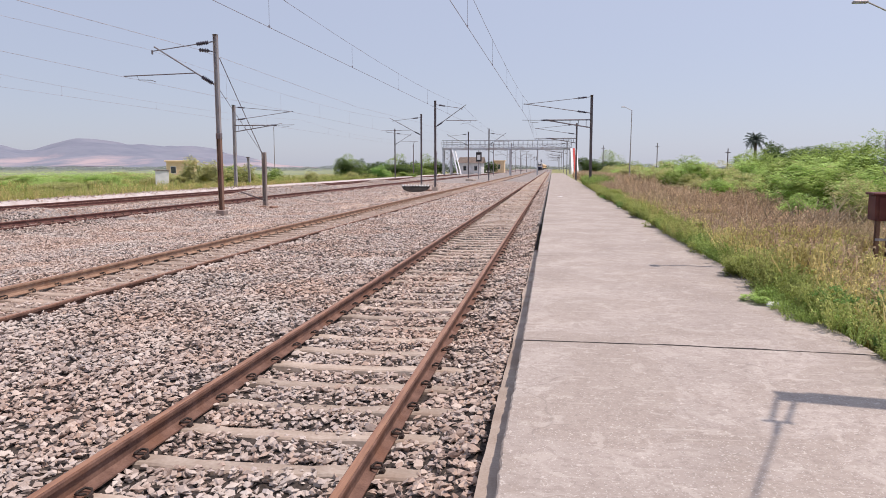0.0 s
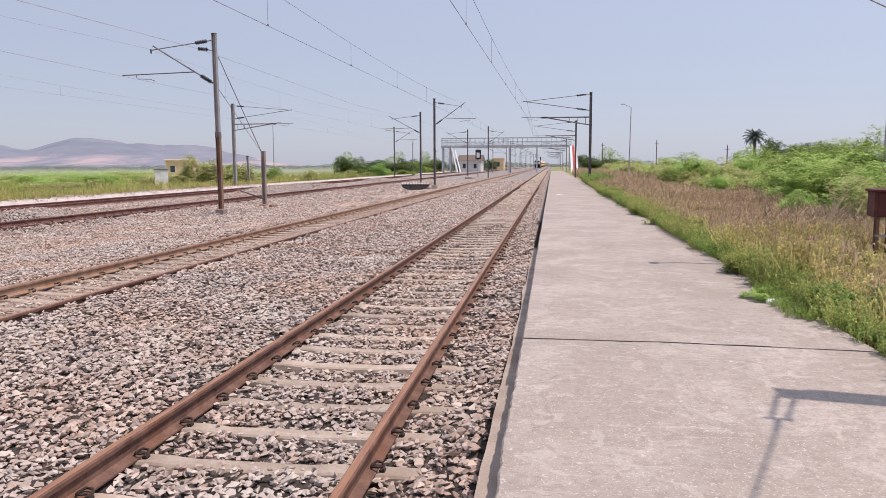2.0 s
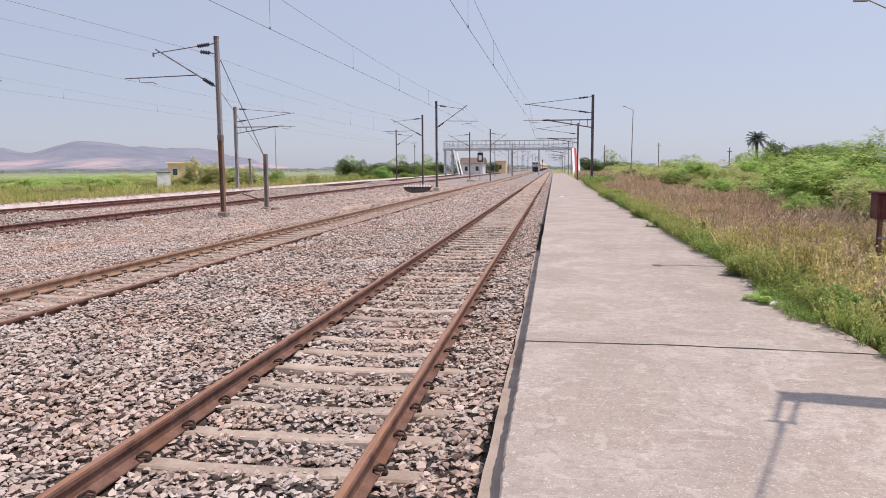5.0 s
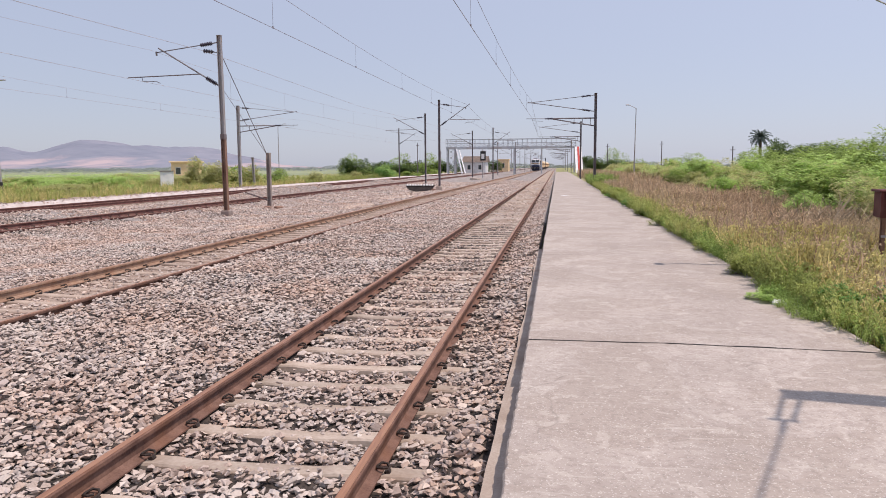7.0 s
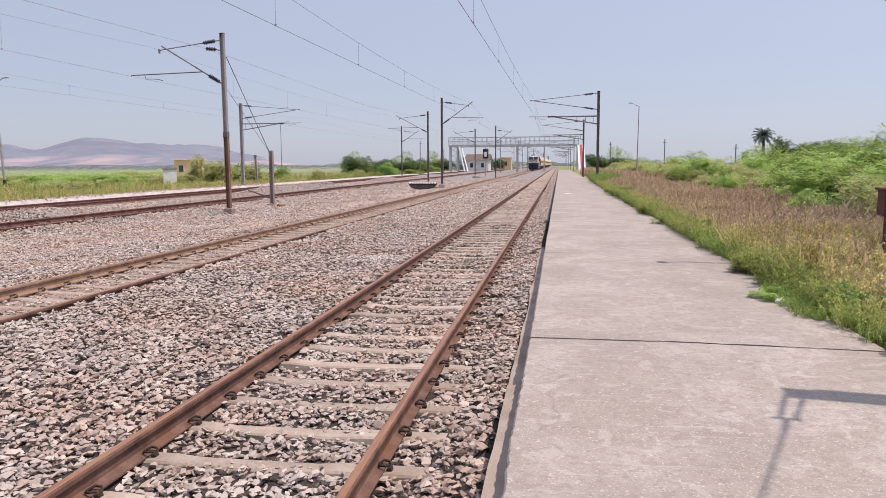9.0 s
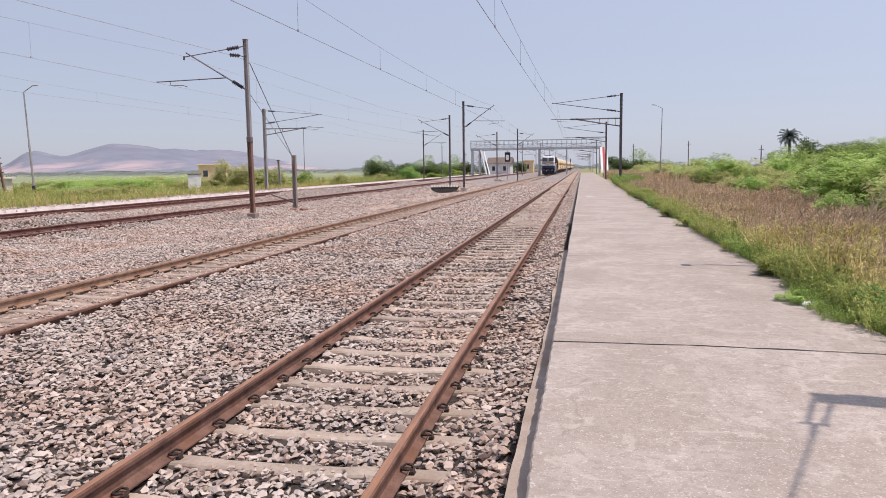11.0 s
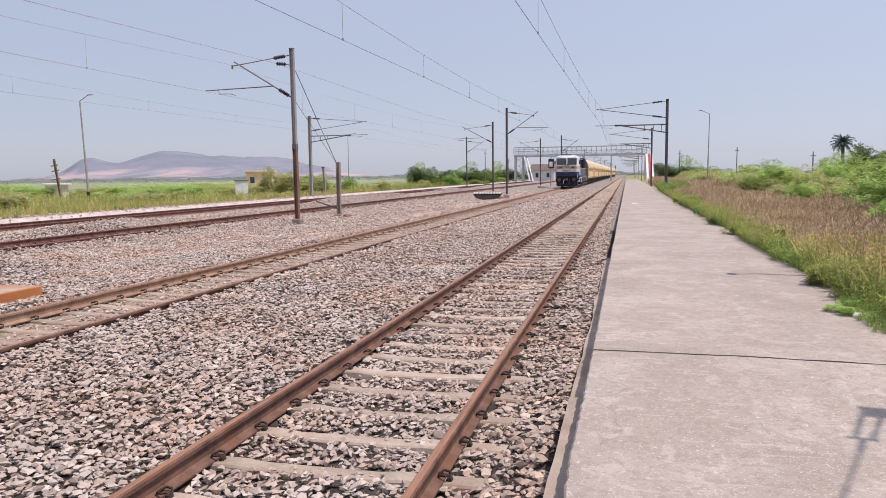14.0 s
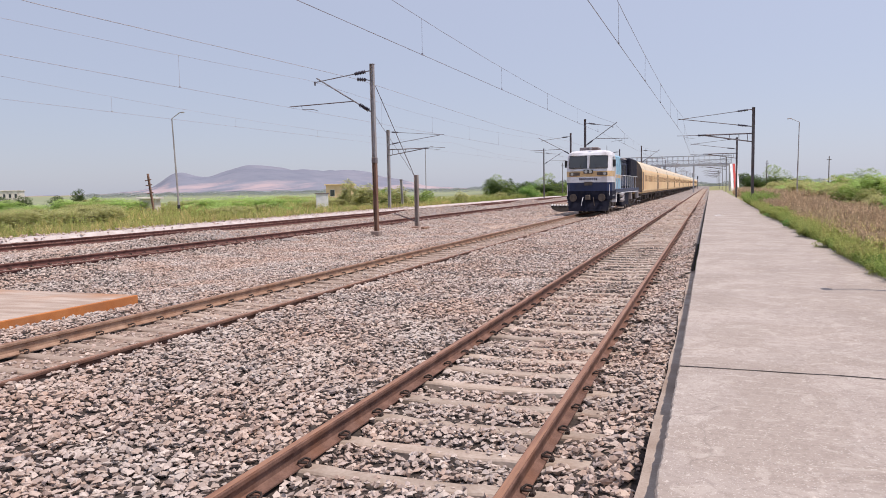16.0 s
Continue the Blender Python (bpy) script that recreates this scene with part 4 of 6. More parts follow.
overhead_wire(-2.25, "contact and messenger wires over the platform track", 7.05, 5.75, [-45, 13, 60, 98, 172, 228, 285, 344, 407])
overhead_wire(-7.85, "contact and messenger wires over the main track", 7.15, 5.84, [-40, 12, 63.5, 118, 190, 246, 303, 362, 425])
overhead_wire(-17.6, "contact and messenger wires over the loop line", 7.1, 5.66, [-24, 31.1, 79.5, 121, 186, 242, 299], metal="wire_pale")
overhead_wire(-25.95, "contact and messenger wires over the far siding", 6.75, 5.72, [-40, 18, 74.8, 131], metal="wire_pale")
feeder = thing("feeder_wire", "single feeder wire slung from mast insulators", "wire")
part("wire", Shape().pipe([(-15.25, -40, 7.0), (-15.25, -5, 6.35), (-15.2, 14, 6.5), (-15.25, 31.1, 6.98), (-15.25, 57, 6.6), (-15.25, 83, 7.0), (-15.25, 130, 7.0)], 0.011, 5), "wire_pale", feeder)


# guy stay of the first mast and its anchor posts
stay = thing("guy_stay", "steel guy rod from the mast down to rusty stub posts", "stay")
part("stay_rod", Shape().tube((-14.5, 31.4, 6.65), (-15.3, 38.0, 2.6), 0.018), "dark_steel", stay)
part("stay_rod", Shape().tube((-14.55, 31.4, 5.3), (-15.3, 38.0, 2.6), 0.01), "dark_steel", stay)
part("stub_post", h_post(Shape(), -0.3, 2.7, 0.2, 0.2, 0.03), "stub", stay, "rusty steel stub post", at=pose(-15.3, 38.2, 0))
part("brace", Shape().tube((-15.3, 38.1, 0.15), (-17.0, 39.0, 0.55), 0.04), "dark_steel", stay)
part("stub_plate", Shape().box(-15.5, -15.0, 38.0, 38.6, -0.42, -0.24, 0.02), "footing", stay)


# ---- street lamps and poles ----
def street_lamp(x, y, z0, h, arm, label, lean=0.0, skirt="white", r=0.075):
    t = thing("street_lamp", label, "lamp", pose(x, y, z0, 0, lean, 0), "platform lamps")
    part("pole", Shape().tube((0, 0, -0.2), (0, 0, h * 0.5), r, r * 0.85).tube((0, 0, h * 0.5), (0, 0, h), r * 0.7, r * 0.55), "galv", t)
    part("base_collar", Shape().tube((0, 0, -0.1), (0, 0, 1.0), r * 1.5, r * 1.4), skirt, t, "painted lower collar")
    a = part("lamp_arm", Shape().tube((0, 0, h), (arm, -0.1, h + abs(arm) * 0.45), r * 0.4), "galv", t)
    part("lamp_head", Shape().box(min(arm, arm * 1.5), max(arm, arm * 1.5), -0.22, 0.02, h + abs(arm) * 0.42, h + abs(arm) * 0.42 + 0.09, 0.03), "galv", a)
    return t


street_lamp(8.3, 83.5, 0.1, 7.9, -0.75, "tall grey lamp post leaning slightly, white collar at its foot", 0.7)
street_lamp(12.9, 31.5, 0.1, 7.6, -1.1, "tall grey lamp post among the bushes", 0.5)
street_lamp(-52.0, 63.4, -0.3, 9.9, 1.1, "slim grey lamp post with a black collar in rough grass", -2.4, "black", 0.11)
street_lamp(-41.8, 108.5, -0.2, 8.2, 0.9, "slim pale lamp post beside the far siding", 0, "black", 0.08)
# unseen post, added to cast the thin shadow across the platform
street_lamp(5.4, 11.85, 0.1, 7.9, -0.25, "lamp post outside the view, set for its thin shadow across the platform", 0)

leaning = thing("old_pole", "rusty leaning telegraph pole with two cross arms", "pole", pose(-52.6, 60.4, -0.35, 0, -8, 0))
part("pole", h_post(Shape(), 0, 4.3, 0.18, 0.15, 0.03), "rust", leaning)
for z in (3.6, 3.1, 2.3):
    part("cross_arm", Shape().box(-0.4, 0.4, -0.12, -0.08, z, z + 0.1), "rust", leaning)
for x, y, h in ((9.8, 150.0, 6.1), (18.75, 140.0, 6.2), (-26.5, 170.0, 5.5), (-30, 160, 7), (24.4, 110.0, 4.5)):
    p = thing("utility_pole", "dark utility pole with a short cross arm", "pole", pose(x, y, 0), "utility poles")
    part("pole", Shape().tube((0, 0, -0.2), (0, 0, h), 0.10, 0.07), "dark_steel", p)
    part("cross_arm", Shape().box(-0.35, 0.35, -0.05, 0.05, h - 0.6, h - 0.52), "dark_steel", p)


stump = thing("old_post", "short weathered steel post standing in the grass", "post", pose(-34.0, 80.5, -0.35, 0, -2, 0))
part("post", h_post(Shape(), 0, 3.3, 0.24, 0.2, 0.03), "galv", stump)
part("cap", Shape().box(-0.2, 0.14, -0.12, 0.12, 3.3, 3.42, 0.03), "dark_steel", stump)


# red control box on legs
ctl = thing("control_box", "rusty dark red steel control box on angle legs beside the platform", "control box", pose(5.95, 14.2, 0, 0, 0, -8))
part("box", Shape().box(-0.3, 0.45, -0.25, 0.25, 0.97, 1.42, 0.015), "box_red", ctl)
part("roof_plate", Shape().box(-0.34, 0.5, -0.3, 0.3, 1.42, 1.46, 0.01), "box_red", ctl)
part("door_panel", Shape().box(-0.24, 0.38, -0.27, -0.252, 1.0, 1.38, 0.005), "box_red", ctl)
for x in (-0.27, -0.08, 0.38):
    part("leg", Shape().box(x, x + 0.07, -0.22, -0.17, -0.1, 0.97).box(x, x + 0.012, -0.22, -0.12, -0.1, 0.97), "rust", ctl)
part("cable_tube", Shape().tube((0.2, 0.05, -0.1), (0.2, 0.05, 0.98), 0.05), "galv", ctl)
part("rail_bar", Shape().box(-0.27, 0.45, -0.24, -0.222, 0.62, 0.66), "galv", ctl)


# concrete slab with an orange edge
slab = thing("loading_slab", "thick concrete slab lying on ballast with orange-painted edges", "slab", pose(0, 0, 0))
part("slab_top", Shape().box(-14.6, -10.62, 3.4, 11.46, -0.32, -0.052, 0.015), "slab", slab)
part("painted_edge", Shape().box(-10.62, -10.56, 3.4, 11.52, -0.34, -0.048, 0.012), "orange", slab, "orange-painted edge band")
part("painted_edge", Shape().box(-14.6, -10.62, 11.46, 11.52, -0.34, -0.048, 0.012), "slab", slab, "bare far edge band")

stone = solid("stone_slab", Shape().box(-0.2, 0.2, -0.09, 0.09, 0, 0.05, 0.02), "white", "pale flat stone lying at the weedy platform edge", "stone", m=pose(2.66, 8.85, PLAT_Z, 0, 0, -14))
paper = solid("paper_scrap", Shape().add([(-0.2, -0.12, 0.005), (0.18, -0.15, 0.02), (0.22, 0.12, 0.006), (-0.05, 0.16, 0.03), (-0.2, 0.1, 0.008), (0, 0, 0.045)], [(0, 1, 5), (1, 2, 5), (2, 3, 5), (3, 4, 5), (4, 0, 5), (4, 3, 2, 1, 0)]), "white", "crumpled white paper scrap on the platform", "litter", m=pose(0.43, 40.0, PLAT_Z))
for x, y, s, t in ((-11.6, 66.5, 0.34, 20), (-11.1, 66.0, 0.26, 50), (-10.7, 65.0, 0.22, 5), (-13.9, 77.8, 0.3, 30), (-13.3, 119.0, 0.5, 10), (-12.4, 118.0, 0.4, 40), (-14.9, 36.9, 0.18, 15), (-14.4, 37.1, 0.22, 60)):
    solid("rubble_block", Shape().box(-s, s, -s * 0.6, s * 0.6, 0, s * 0.9, s * 0.2), "rust" if s < 0.3 else "footing", "reddish broken block lying by a mast foot", "rubble", "rubble blocks", m=pose(x, y, float(bed_z(x, y)) - 0.03, 0, 0, t))

# drain pit between the tracks: a near-black bowl set above the ballast, not sunk
pit = thing("drain_pit", "dark drain basin with a row of white-painted stones along its rim", "drain", pose(-11.62, 63.0, -0.03) @ Matrix.Diagonal((0.9, 0.9, 1, 1)))
v, f = [], []
for i in range(15):
    x = -1.38 + 2.76 * i / 14
    dip = 0.55 * math.sqrt(max(0.0, 1 - (x / 1.38) ** 2))
    v += [(x, 0.0, 0.36), (x, -0.05 - dip * 0.25, 0.34 - dip * 0.45), (x, -0.1 - dip * 0.5, 0.33 - dip), (x, 0.3, 0.33 - dip)]
for i in range(14):
    f += [(4 * i + k, 4 * i + k + 1, 4 * i + 5 + k, 4 * i + 4 + k) for k in range(3)] + [(4 * i + 3, 4 * i, 4 * i + 4, 4 * i + 7)]
part("basin", Shape().add(v, f), "tar", pit)
for k in range(10):
    part("rim_stone", Shape().box(-1.32 + k * 0.27, -1.14 + k * 0.27, -0.2, 0.06, 0.30, 0.47, 0.085), "white", pit)


# ---- small buildings ----
cab = thing("equipment_cabinet", "white-painted equipment cabinet with a flat grey lid in the grass", "cabinet", pose(-41.7, 75.2, -0.35, 0, 0, 25))
part("body", Shape().box(-0.65, 0.65, -0.55, 0.55, 0, 1.9, 0.02), "white", cab)
part("lid", Shape().box(-0.75, 0.75, -0.65, 0.65, 1.9, 2.0, 0.02), "dark_steel", cab)
part("door_panel", Shape().box(-0.05, 0.55, -0.58, -0.552, 0.15, 1.75, 0.005), "white", cab)


def small_house(x, y, w, d, h, m_wall, label, turn=0, roof="flat", windows=2, z0=-0.4):
    t = thing("house", label, "building", pose(x, y, z0, 0, 0, turn))
    part("wall", Shape().box(-w / 2, w / 2, -d / 2, d / 2, 0, h), m_wall, t)
    if roof == "flat":
        part("roof", Shape().box(-w / 2 - 0.3, w / 2 + 0.3, -d / 2 - 0.3, d / 2 + 0.3, h, h + 0.22, 0.04), m_wall, t)
    else:
        part("roof", Shape().add([(-w / 2 - 0.5, -d / 2 - 0.5, h - 0.1), (w / 2 + 0.5, -d / 2 - 0.5, h - 0.1), (w / 2 + 0.5, d / 2 + 0.5, h - 0.1), (-w / 2 - 0.5, d / 2 + 0.5, h - 0.1), (-w / 2 - 0.5, 0, h + d * 0.17), (w / 2 + 0.5, 0, h + d * 0.17)],
             [(0, 1, 5, 4), (2, 3, 4, 5), (1, 2, 5), (3, 0, 4), (3, 2, 1, 0)]), "roof", t)
    for k in range(windows):
        wx = -w / 2 + w * (k + 0.5) / windows
        fr = part("window", Shape().box(wx - 0.5, wx + 0.5, -d / 2 - 0.03, -d / 2 + 0.02, h * 0.35, h * 0.75), "plaster", t)
        part("pane", Shape().box(wx - 0.4, wx + 0.4, -d / 2 - 0.045, -d / 2 - 0.03, h * 0.38, h * 0.72), "screen", fr)
    return t


small_house(-67.0, 128.0, 4.8, 4.5, 3.3, "cream", "small cream-yellow flat-roofed building behind bushes", 20)
small_house(-61.5, 70.0, 1.8, 1.6, 1.7, "plaster", "tiny pale brick hut in rough grass", 20, windows=0)
small_house(-250.0, 210.0, 8, 6, 4.2, "plaster", "distant pale building beyond the scrub", 30, windows=4)
small_house(-115.0, 420.0, 16, 6, 3.0, "white", "distant long white building among trees", 0, windows=4)
small_house(-23.0, 214.0, 6.2, 9.0, 3.6, "white", "low white station building with a dark tiled roof", 0, "pitched", 2)
small_house(-18.4, 262.0, 3.6, 6.0, 4.4, "cream", "small cream signal cabin beside the tracks", 0, windows=1)


# ---- footbridge ----
fob = thing("footbridge", "grey steel lattice footbridge over all the tracks", "footbridge", pose(0, 194.0, 0))
FX0, FX1, DZ = -28.6, 4.7, 6.45
part("deck", Shape().box(FX0, FX1, -1.3, 1.3, DZ, DZ + 0.3), "bridge", fob)
for yy in (-1.3, 1.3):
    part("girder", Shape().box(FX0, FX1, yy - 0.06, yy + 0.06, DZ - 0.15, DZ + 0.45), "bridge", fob)
    part("top_rail", Shape().box(FX0, FX1, yy - 0.05, yy + 0.05, DZ + 2.25, DZ + 2.4), "bridge", fob)
    part("middle_rail", Shape().box(FX0, FX1, yy - 0.03, yy + 0.03, DZ + 1.3, DZ + 1.38), "bridge", fob)
    for k in range(28):
        xx = FX0 + (FX1 - FX0) * k / 27
        part("baluster", Shape().box(xx - 0.05, xx + 0.05, yy - 0.04, yy + 0.04, DZ + 0.3, DZ + 2.3), "bridge", fob)
        if k < 27:
            xn = xx + (FX1 - FX0) / 27
            part("lattice_bar", Shape().tube((xx, yy, DZ + 0.4), (xn, yy, DZ + 1.32), 0.03, 0.03, 4).tube((xn, yy, DZ + 0.4), (xx, yy, DZ + 1.32), 0.03, 0.03, 4), "bridge", fob)
for xx in (-28.3, -26.3, -10.9, -3.9, 4.4):
    for yy in (-1.2, 1.2):
        part("column", Shape().box(xx - 0.16, xx + 0.16, yy - 0.16, yy + 0.16, -0.3, DZ), "bridge", fob)
for k in range(4):
    z = 0.2 + 1.55 * k
    part("cross_brace", Shape().tube((-28.3, -1.25, z), (-26.3, -1.25, z + 1.5), 0.06).tube((-26.3, -1.25, z), (-28.3, -1.25, z + 1.5), 0.06), "bridge", fob)
    part("cross_tie", Shape().box(-28.3, -26.3, -1.3, -1.2, z + 1.45, z + 1.55), "bridge", fob)
for yy, mm in ((-1.5, "brick_red"), (-2.6, "white"), (-0.4, "white")):
    part("stair_stringer", Shape().add([(6.1 + yy * 0.55, -9, 0.1), (6.6 + yy * 0.55, -9, 0.1), (6.3 + yy * 0.55, -2, DZ + 0.2), (5.8 + yy * 0.55, -2, DZ + 0.2), (6.1 + yy * 0.55, -8.6, 0.1), (6.6 + yy * 0.55, -8.6, 0.1), (6.3 + yy * 0.55, -1.6, DZ + 0.2), (5.8 + yy * 0.55, -1.6, DZ + 0.2)],
         [(0, 1, 2, 3), (7, 6, 5, 4), (1, 0, 4, 5), (2, 1, 5, 6), (3, 2, 6, 7), (0, 3, 7, 4)]), mm, fob, "painted stair stringer")
part("stair_stringer", Shape().tube((-26.0, -1, DZ), (-23.4, -9, 0.0), 0.22), "bridge", fob)
part("stair_stringer", Shape().tube((-25.2, -1, DZ - 0.3), (-22.6, -9, 0.0), 0.16), "white", fob)

sig = thing("signal_post", "trackside signal post with a white board", "signal", pose(-13.3, 135.0, -0.3))
part("post", Shape().tube((0, 0, 0), (0, 0, 5.2), 0.09), "galv", sig)
part("head", Shape().box(-0.45, 0.55, -0.12, 0.12, 3.2, 4.9, 0.05), "black", sig)
part("board", Shape().box(-0.25, 0.3, -0.16, -0.125, 3.5, 4.4, 0.02), "white", sig)
for x, y in ((-4.95, 240.0), (-5.0, 330.0)):
    s2 = thing("signal_post", "dark colour-light signal on a post", "signal", pose(x, y, -0.2))
    part("post", Shape().tube((0, 0, 0), (0, 0, 5.0), 0.1), "dark_steel", s2)
    part("head", Shape().box(-0.22, 0.22, -0.15, 0.15, 4.2, 5.4, 0.05), "black", s2)


# ---- distance: hills and far trees ----
def hill_z(x, y):
    az = np.degrees(np.arctan2(x, y))
    r = np.hypot(x, y)
    ridge = np.exp(-((r - 2600) / 420) ** 2)
    g = lambda c, w, h: h * np.exp(-((az - c) / w) ** 2)
    h = g(-33.6, 3.6, 82) + g(-39.4, 1.5, 60) + g(-27.3, 3.4, 54) + g(-22.5, 2.5, 16) + g(-36.5, 2.4, 26) + g(-42.0, 1.6, 10) + g(-30.3, 2.2, 16) + g(-24.5, 2.5, 18)
    h *= 0.93
    return h * ridge * (0.93 + 0.14 * value_noise(x, y, 160, 31)) + (value_noise(x, y, 60, 32) - 0.5) * 10 * ridge + (value_noise(x, y, 170, 33) - 0.5) * 16 * ridge * np.clip(h / 40, 0, 1) + (value_noise(x, y, 90, 34) - 0.5) * 13 * ridge * np.clip(h / 30, 0, 1) - 1.5


ha, hr = np.radians(np.linspace(-50, -14, 220)), np.linspace(1900, 3300, 40)
A, R_ = np.meshgrid(ha, hr)
pts = np.stack([np.sin(A) * R_, np.cos(A) * R_, hill_z(np.sin(A) * R_, np.cos(A) * R_)], -1).reshape(-1, 3)
idx = np.arange(len(pts)).reshape(40, 220)
me = bpy.data.meshes.new("hill")
me.from_pydata(pts.tolist(), [], np.stack([idx[:-1, :-1], idx[:-1, 1:], idx[1:, 1:], idx[1:, :-1]], -1).reshape(-1, 4).tolist())
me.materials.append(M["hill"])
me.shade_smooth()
tagged(new("backdrop_hill", me), "low scrubby hill on the horizon, haze painted in, with bare pinkish earth", kind="structure")


# ---- plants ----
def leaf_quad(s, at, way, up, w):
    at, way, up = Vector(at), Vector(way), Vector(up)
    side = way.cross(up).normalized() * w
    s.add([at, at + way * 0.5 + side + up * 0.06, at + way, at + way * 0.5 - side + up * 0.06], [(0, 1, 2, 3)])


def sprig(seed, pairs=4, length=0.62, wide=0.15):
    """A feathery twig: leaflets in staggered pairs along a bent axis."""
    r = random.Random(seed)
    s = Shape()
    a, e = r.uniform(0, 6.283), r.uniform(0.1, 0.9)
    axis = Vector((math.cos(a) * math.cos(e), math.sin(a) * math.cos(e), math.sin(e))) * 1.5
    across = axis.cross(Vector((0, 0, 1))).normalized()
    for k in range(pairs):
        for sd in (-1, 1):
            way = (across * sd + axis * r.uniform(0.1, 0.55) + Vector((0, 0, r.uniform(-0.5, 0.5)))).normalized() * length * r.uniform(0.6, 1.15)
            root = axis * ((k + 0.3 + 0.25 * sd) / pairs - 0.5) - Vector((0, 0, 0.25 * (k / pairs) ** 2))
            leaf_quad(s, root, way, Vector((0, 0, 1)) if abs(way.z) < 0.3 else way.orthogonal().normalized(), wide * r.uniform(0.7, 1.3))
    return s.v, s.f


SPRIGS = [sprig(k) for k in range(8)]


def crown_mesh(name, seed, rx, rz, count, leaf, material, lumps=9, low=0.15, feather=0.0):
    """A crown of leaf sprigs on uneven lumps with gaps between them, standing on z = 0."""
    r = np.random.default_rng(seed)
    rows = []
    for k in range(lumps):
        a, q = r.uniform(0, 6.283), math.sqrt(r.uniform(0, 1))
        cz = r.uniform(low, 0.8)
        c = np.array([math.cos(a) * q * rx * 0.75, math.sin(a) * q * rx * 0.75, rz * cz * (1.05 - 0.45 * q)])
        br = rx * r.uniform(0.28, 0.55)
        n = count // lumps
        d = r.normal(size=(n, 3))
        d /= np.linalg.norm(d, axis=1)[:, None]
        d *= (r.uniform(0.35, 1.0, n) ** 0.5)[:, None] * br * np.array([1, 1, 0.75 + feather])
        p = c + d
        p[:, 2] = np.maximum(p[:, 2], leaf * 0.4)
        s = leaf * r.uniform(0.6, 1.4, n)
        rows.append(np.stack([p[:, 0], p[:, 1], p[:, 2], r.uniform(0, 6.28, n), r.uniform(-0.7, 0.7, n), r.uniform(-0.7, 0.7, n), s, s, s * r.uniform(0.6, 1.2, n), r.integers(0, len(SPRIGS), n)], 1))
    return scatter(name, SPRIGS, np.concatenate(rows), material)


def trunk_shape(seed, h, r0, spread, limbs=6):
    r = random.Random(seed)
    s = Shape()
    p = Vector((0, 0, -0.2))
    for k in range(4):
        q = p + Vector((r.uniform(-0.05, 0.05) * h, r.uniform(-0.05, 0.05) * h, h * 0.16))
        s.tube(p, q, r0 * (1 - 0.15 * k), r0 * (0.85 - 0.15 * k), 7)
        p = q
        if k > 0:
            for _ in range(limbs // 3):
                a = r.uniform(0, 6.28)
                e = q + Vector((math.cos(a) * spread * 0.45, math.sin(a) * spread * 0.45, h * r.uniform(0.05, 0.18)))
                s.tube(q, e, r0 * 0.4, r0 * 0.12, 5)
    return s


def plant(name, category, label, seed, rx, rz, count, leaf, material, x, y, group="", lumps=9, low=0.15, trunk=True, z=None, h=None, r0=0.08):
    z = float(land_z(x, y)) - 0.05 if z is None else z
    t = thing(name, label, category, pose(x, y, z, 0, 0, seed * 37 % 360), group)
    if trunk:
        part("trunk", trunk_shape(seed, h or rz, r0, rx), "bark", t)
    part("crown", crown_mesh("crown", seed, rx, rz, count, leaf, material, lumps, low), material, t)
    return t


KINDS = {
    "bright": ("bush", "bright green feathery scrub bush", "leaf_bright"), "green": ("bush", "dense green scrub bush", "leaf"),
    "dark": ("tree", "dark green spreading tree", "leaf_dark"), "pale": ("bush", "dusty pale green bush", "leaf_pale"),
    "vivid": ("tree", "round vivid green tree with a dense crown", "leaf_vivid"),
}
PROTO = {}
for kind_key, (cat, text, mat_key) in KINDS.items():
    for variant in range(4):
        PROTO[kind_key, variant] = None


def grow(kind_key, variant, x, y, sx, sz, turn, group):
    """A copy of one of the bush prototypes, about 2 m wide and high before scaling."""
    cat, text, mat_key = KINDS[kind_key]
    variant = 3 if sx > 2.3 else 2 if math.hypot(x, y) > 75 else variant % 2      # coarser leaves far off, finer on large crowns
    z = float(land_z(x, y)) - 0.06
    m = pose(x, y, z, 0, 0, turn) @ Matrix.Diagonal((sx, sx, sz, 1))
    if PROTO[kind_key, variant] is None:
        PROTO[kind_key, variant] = plant(cat, cat, text, 100 + variant + 10 * len(kind_key), 1.1, 1.9, (1700, 1700, 800, 2400)[variant], (0.105, 0.11, 0.165, 0.085)[variant], mat_key, x, y, group, lumps=12, low=0.12, z=0, h=1.25, r0=0.05)
        PROTO[kind_key, variant].matrix_basis = m
        return PROTO[kind_key, variant]
    t = copy_thing(PROTO[kind_key, variant], Matrix.Identity(4))
    t.matrix_basis = m
    return t


rb = random.Random(5)
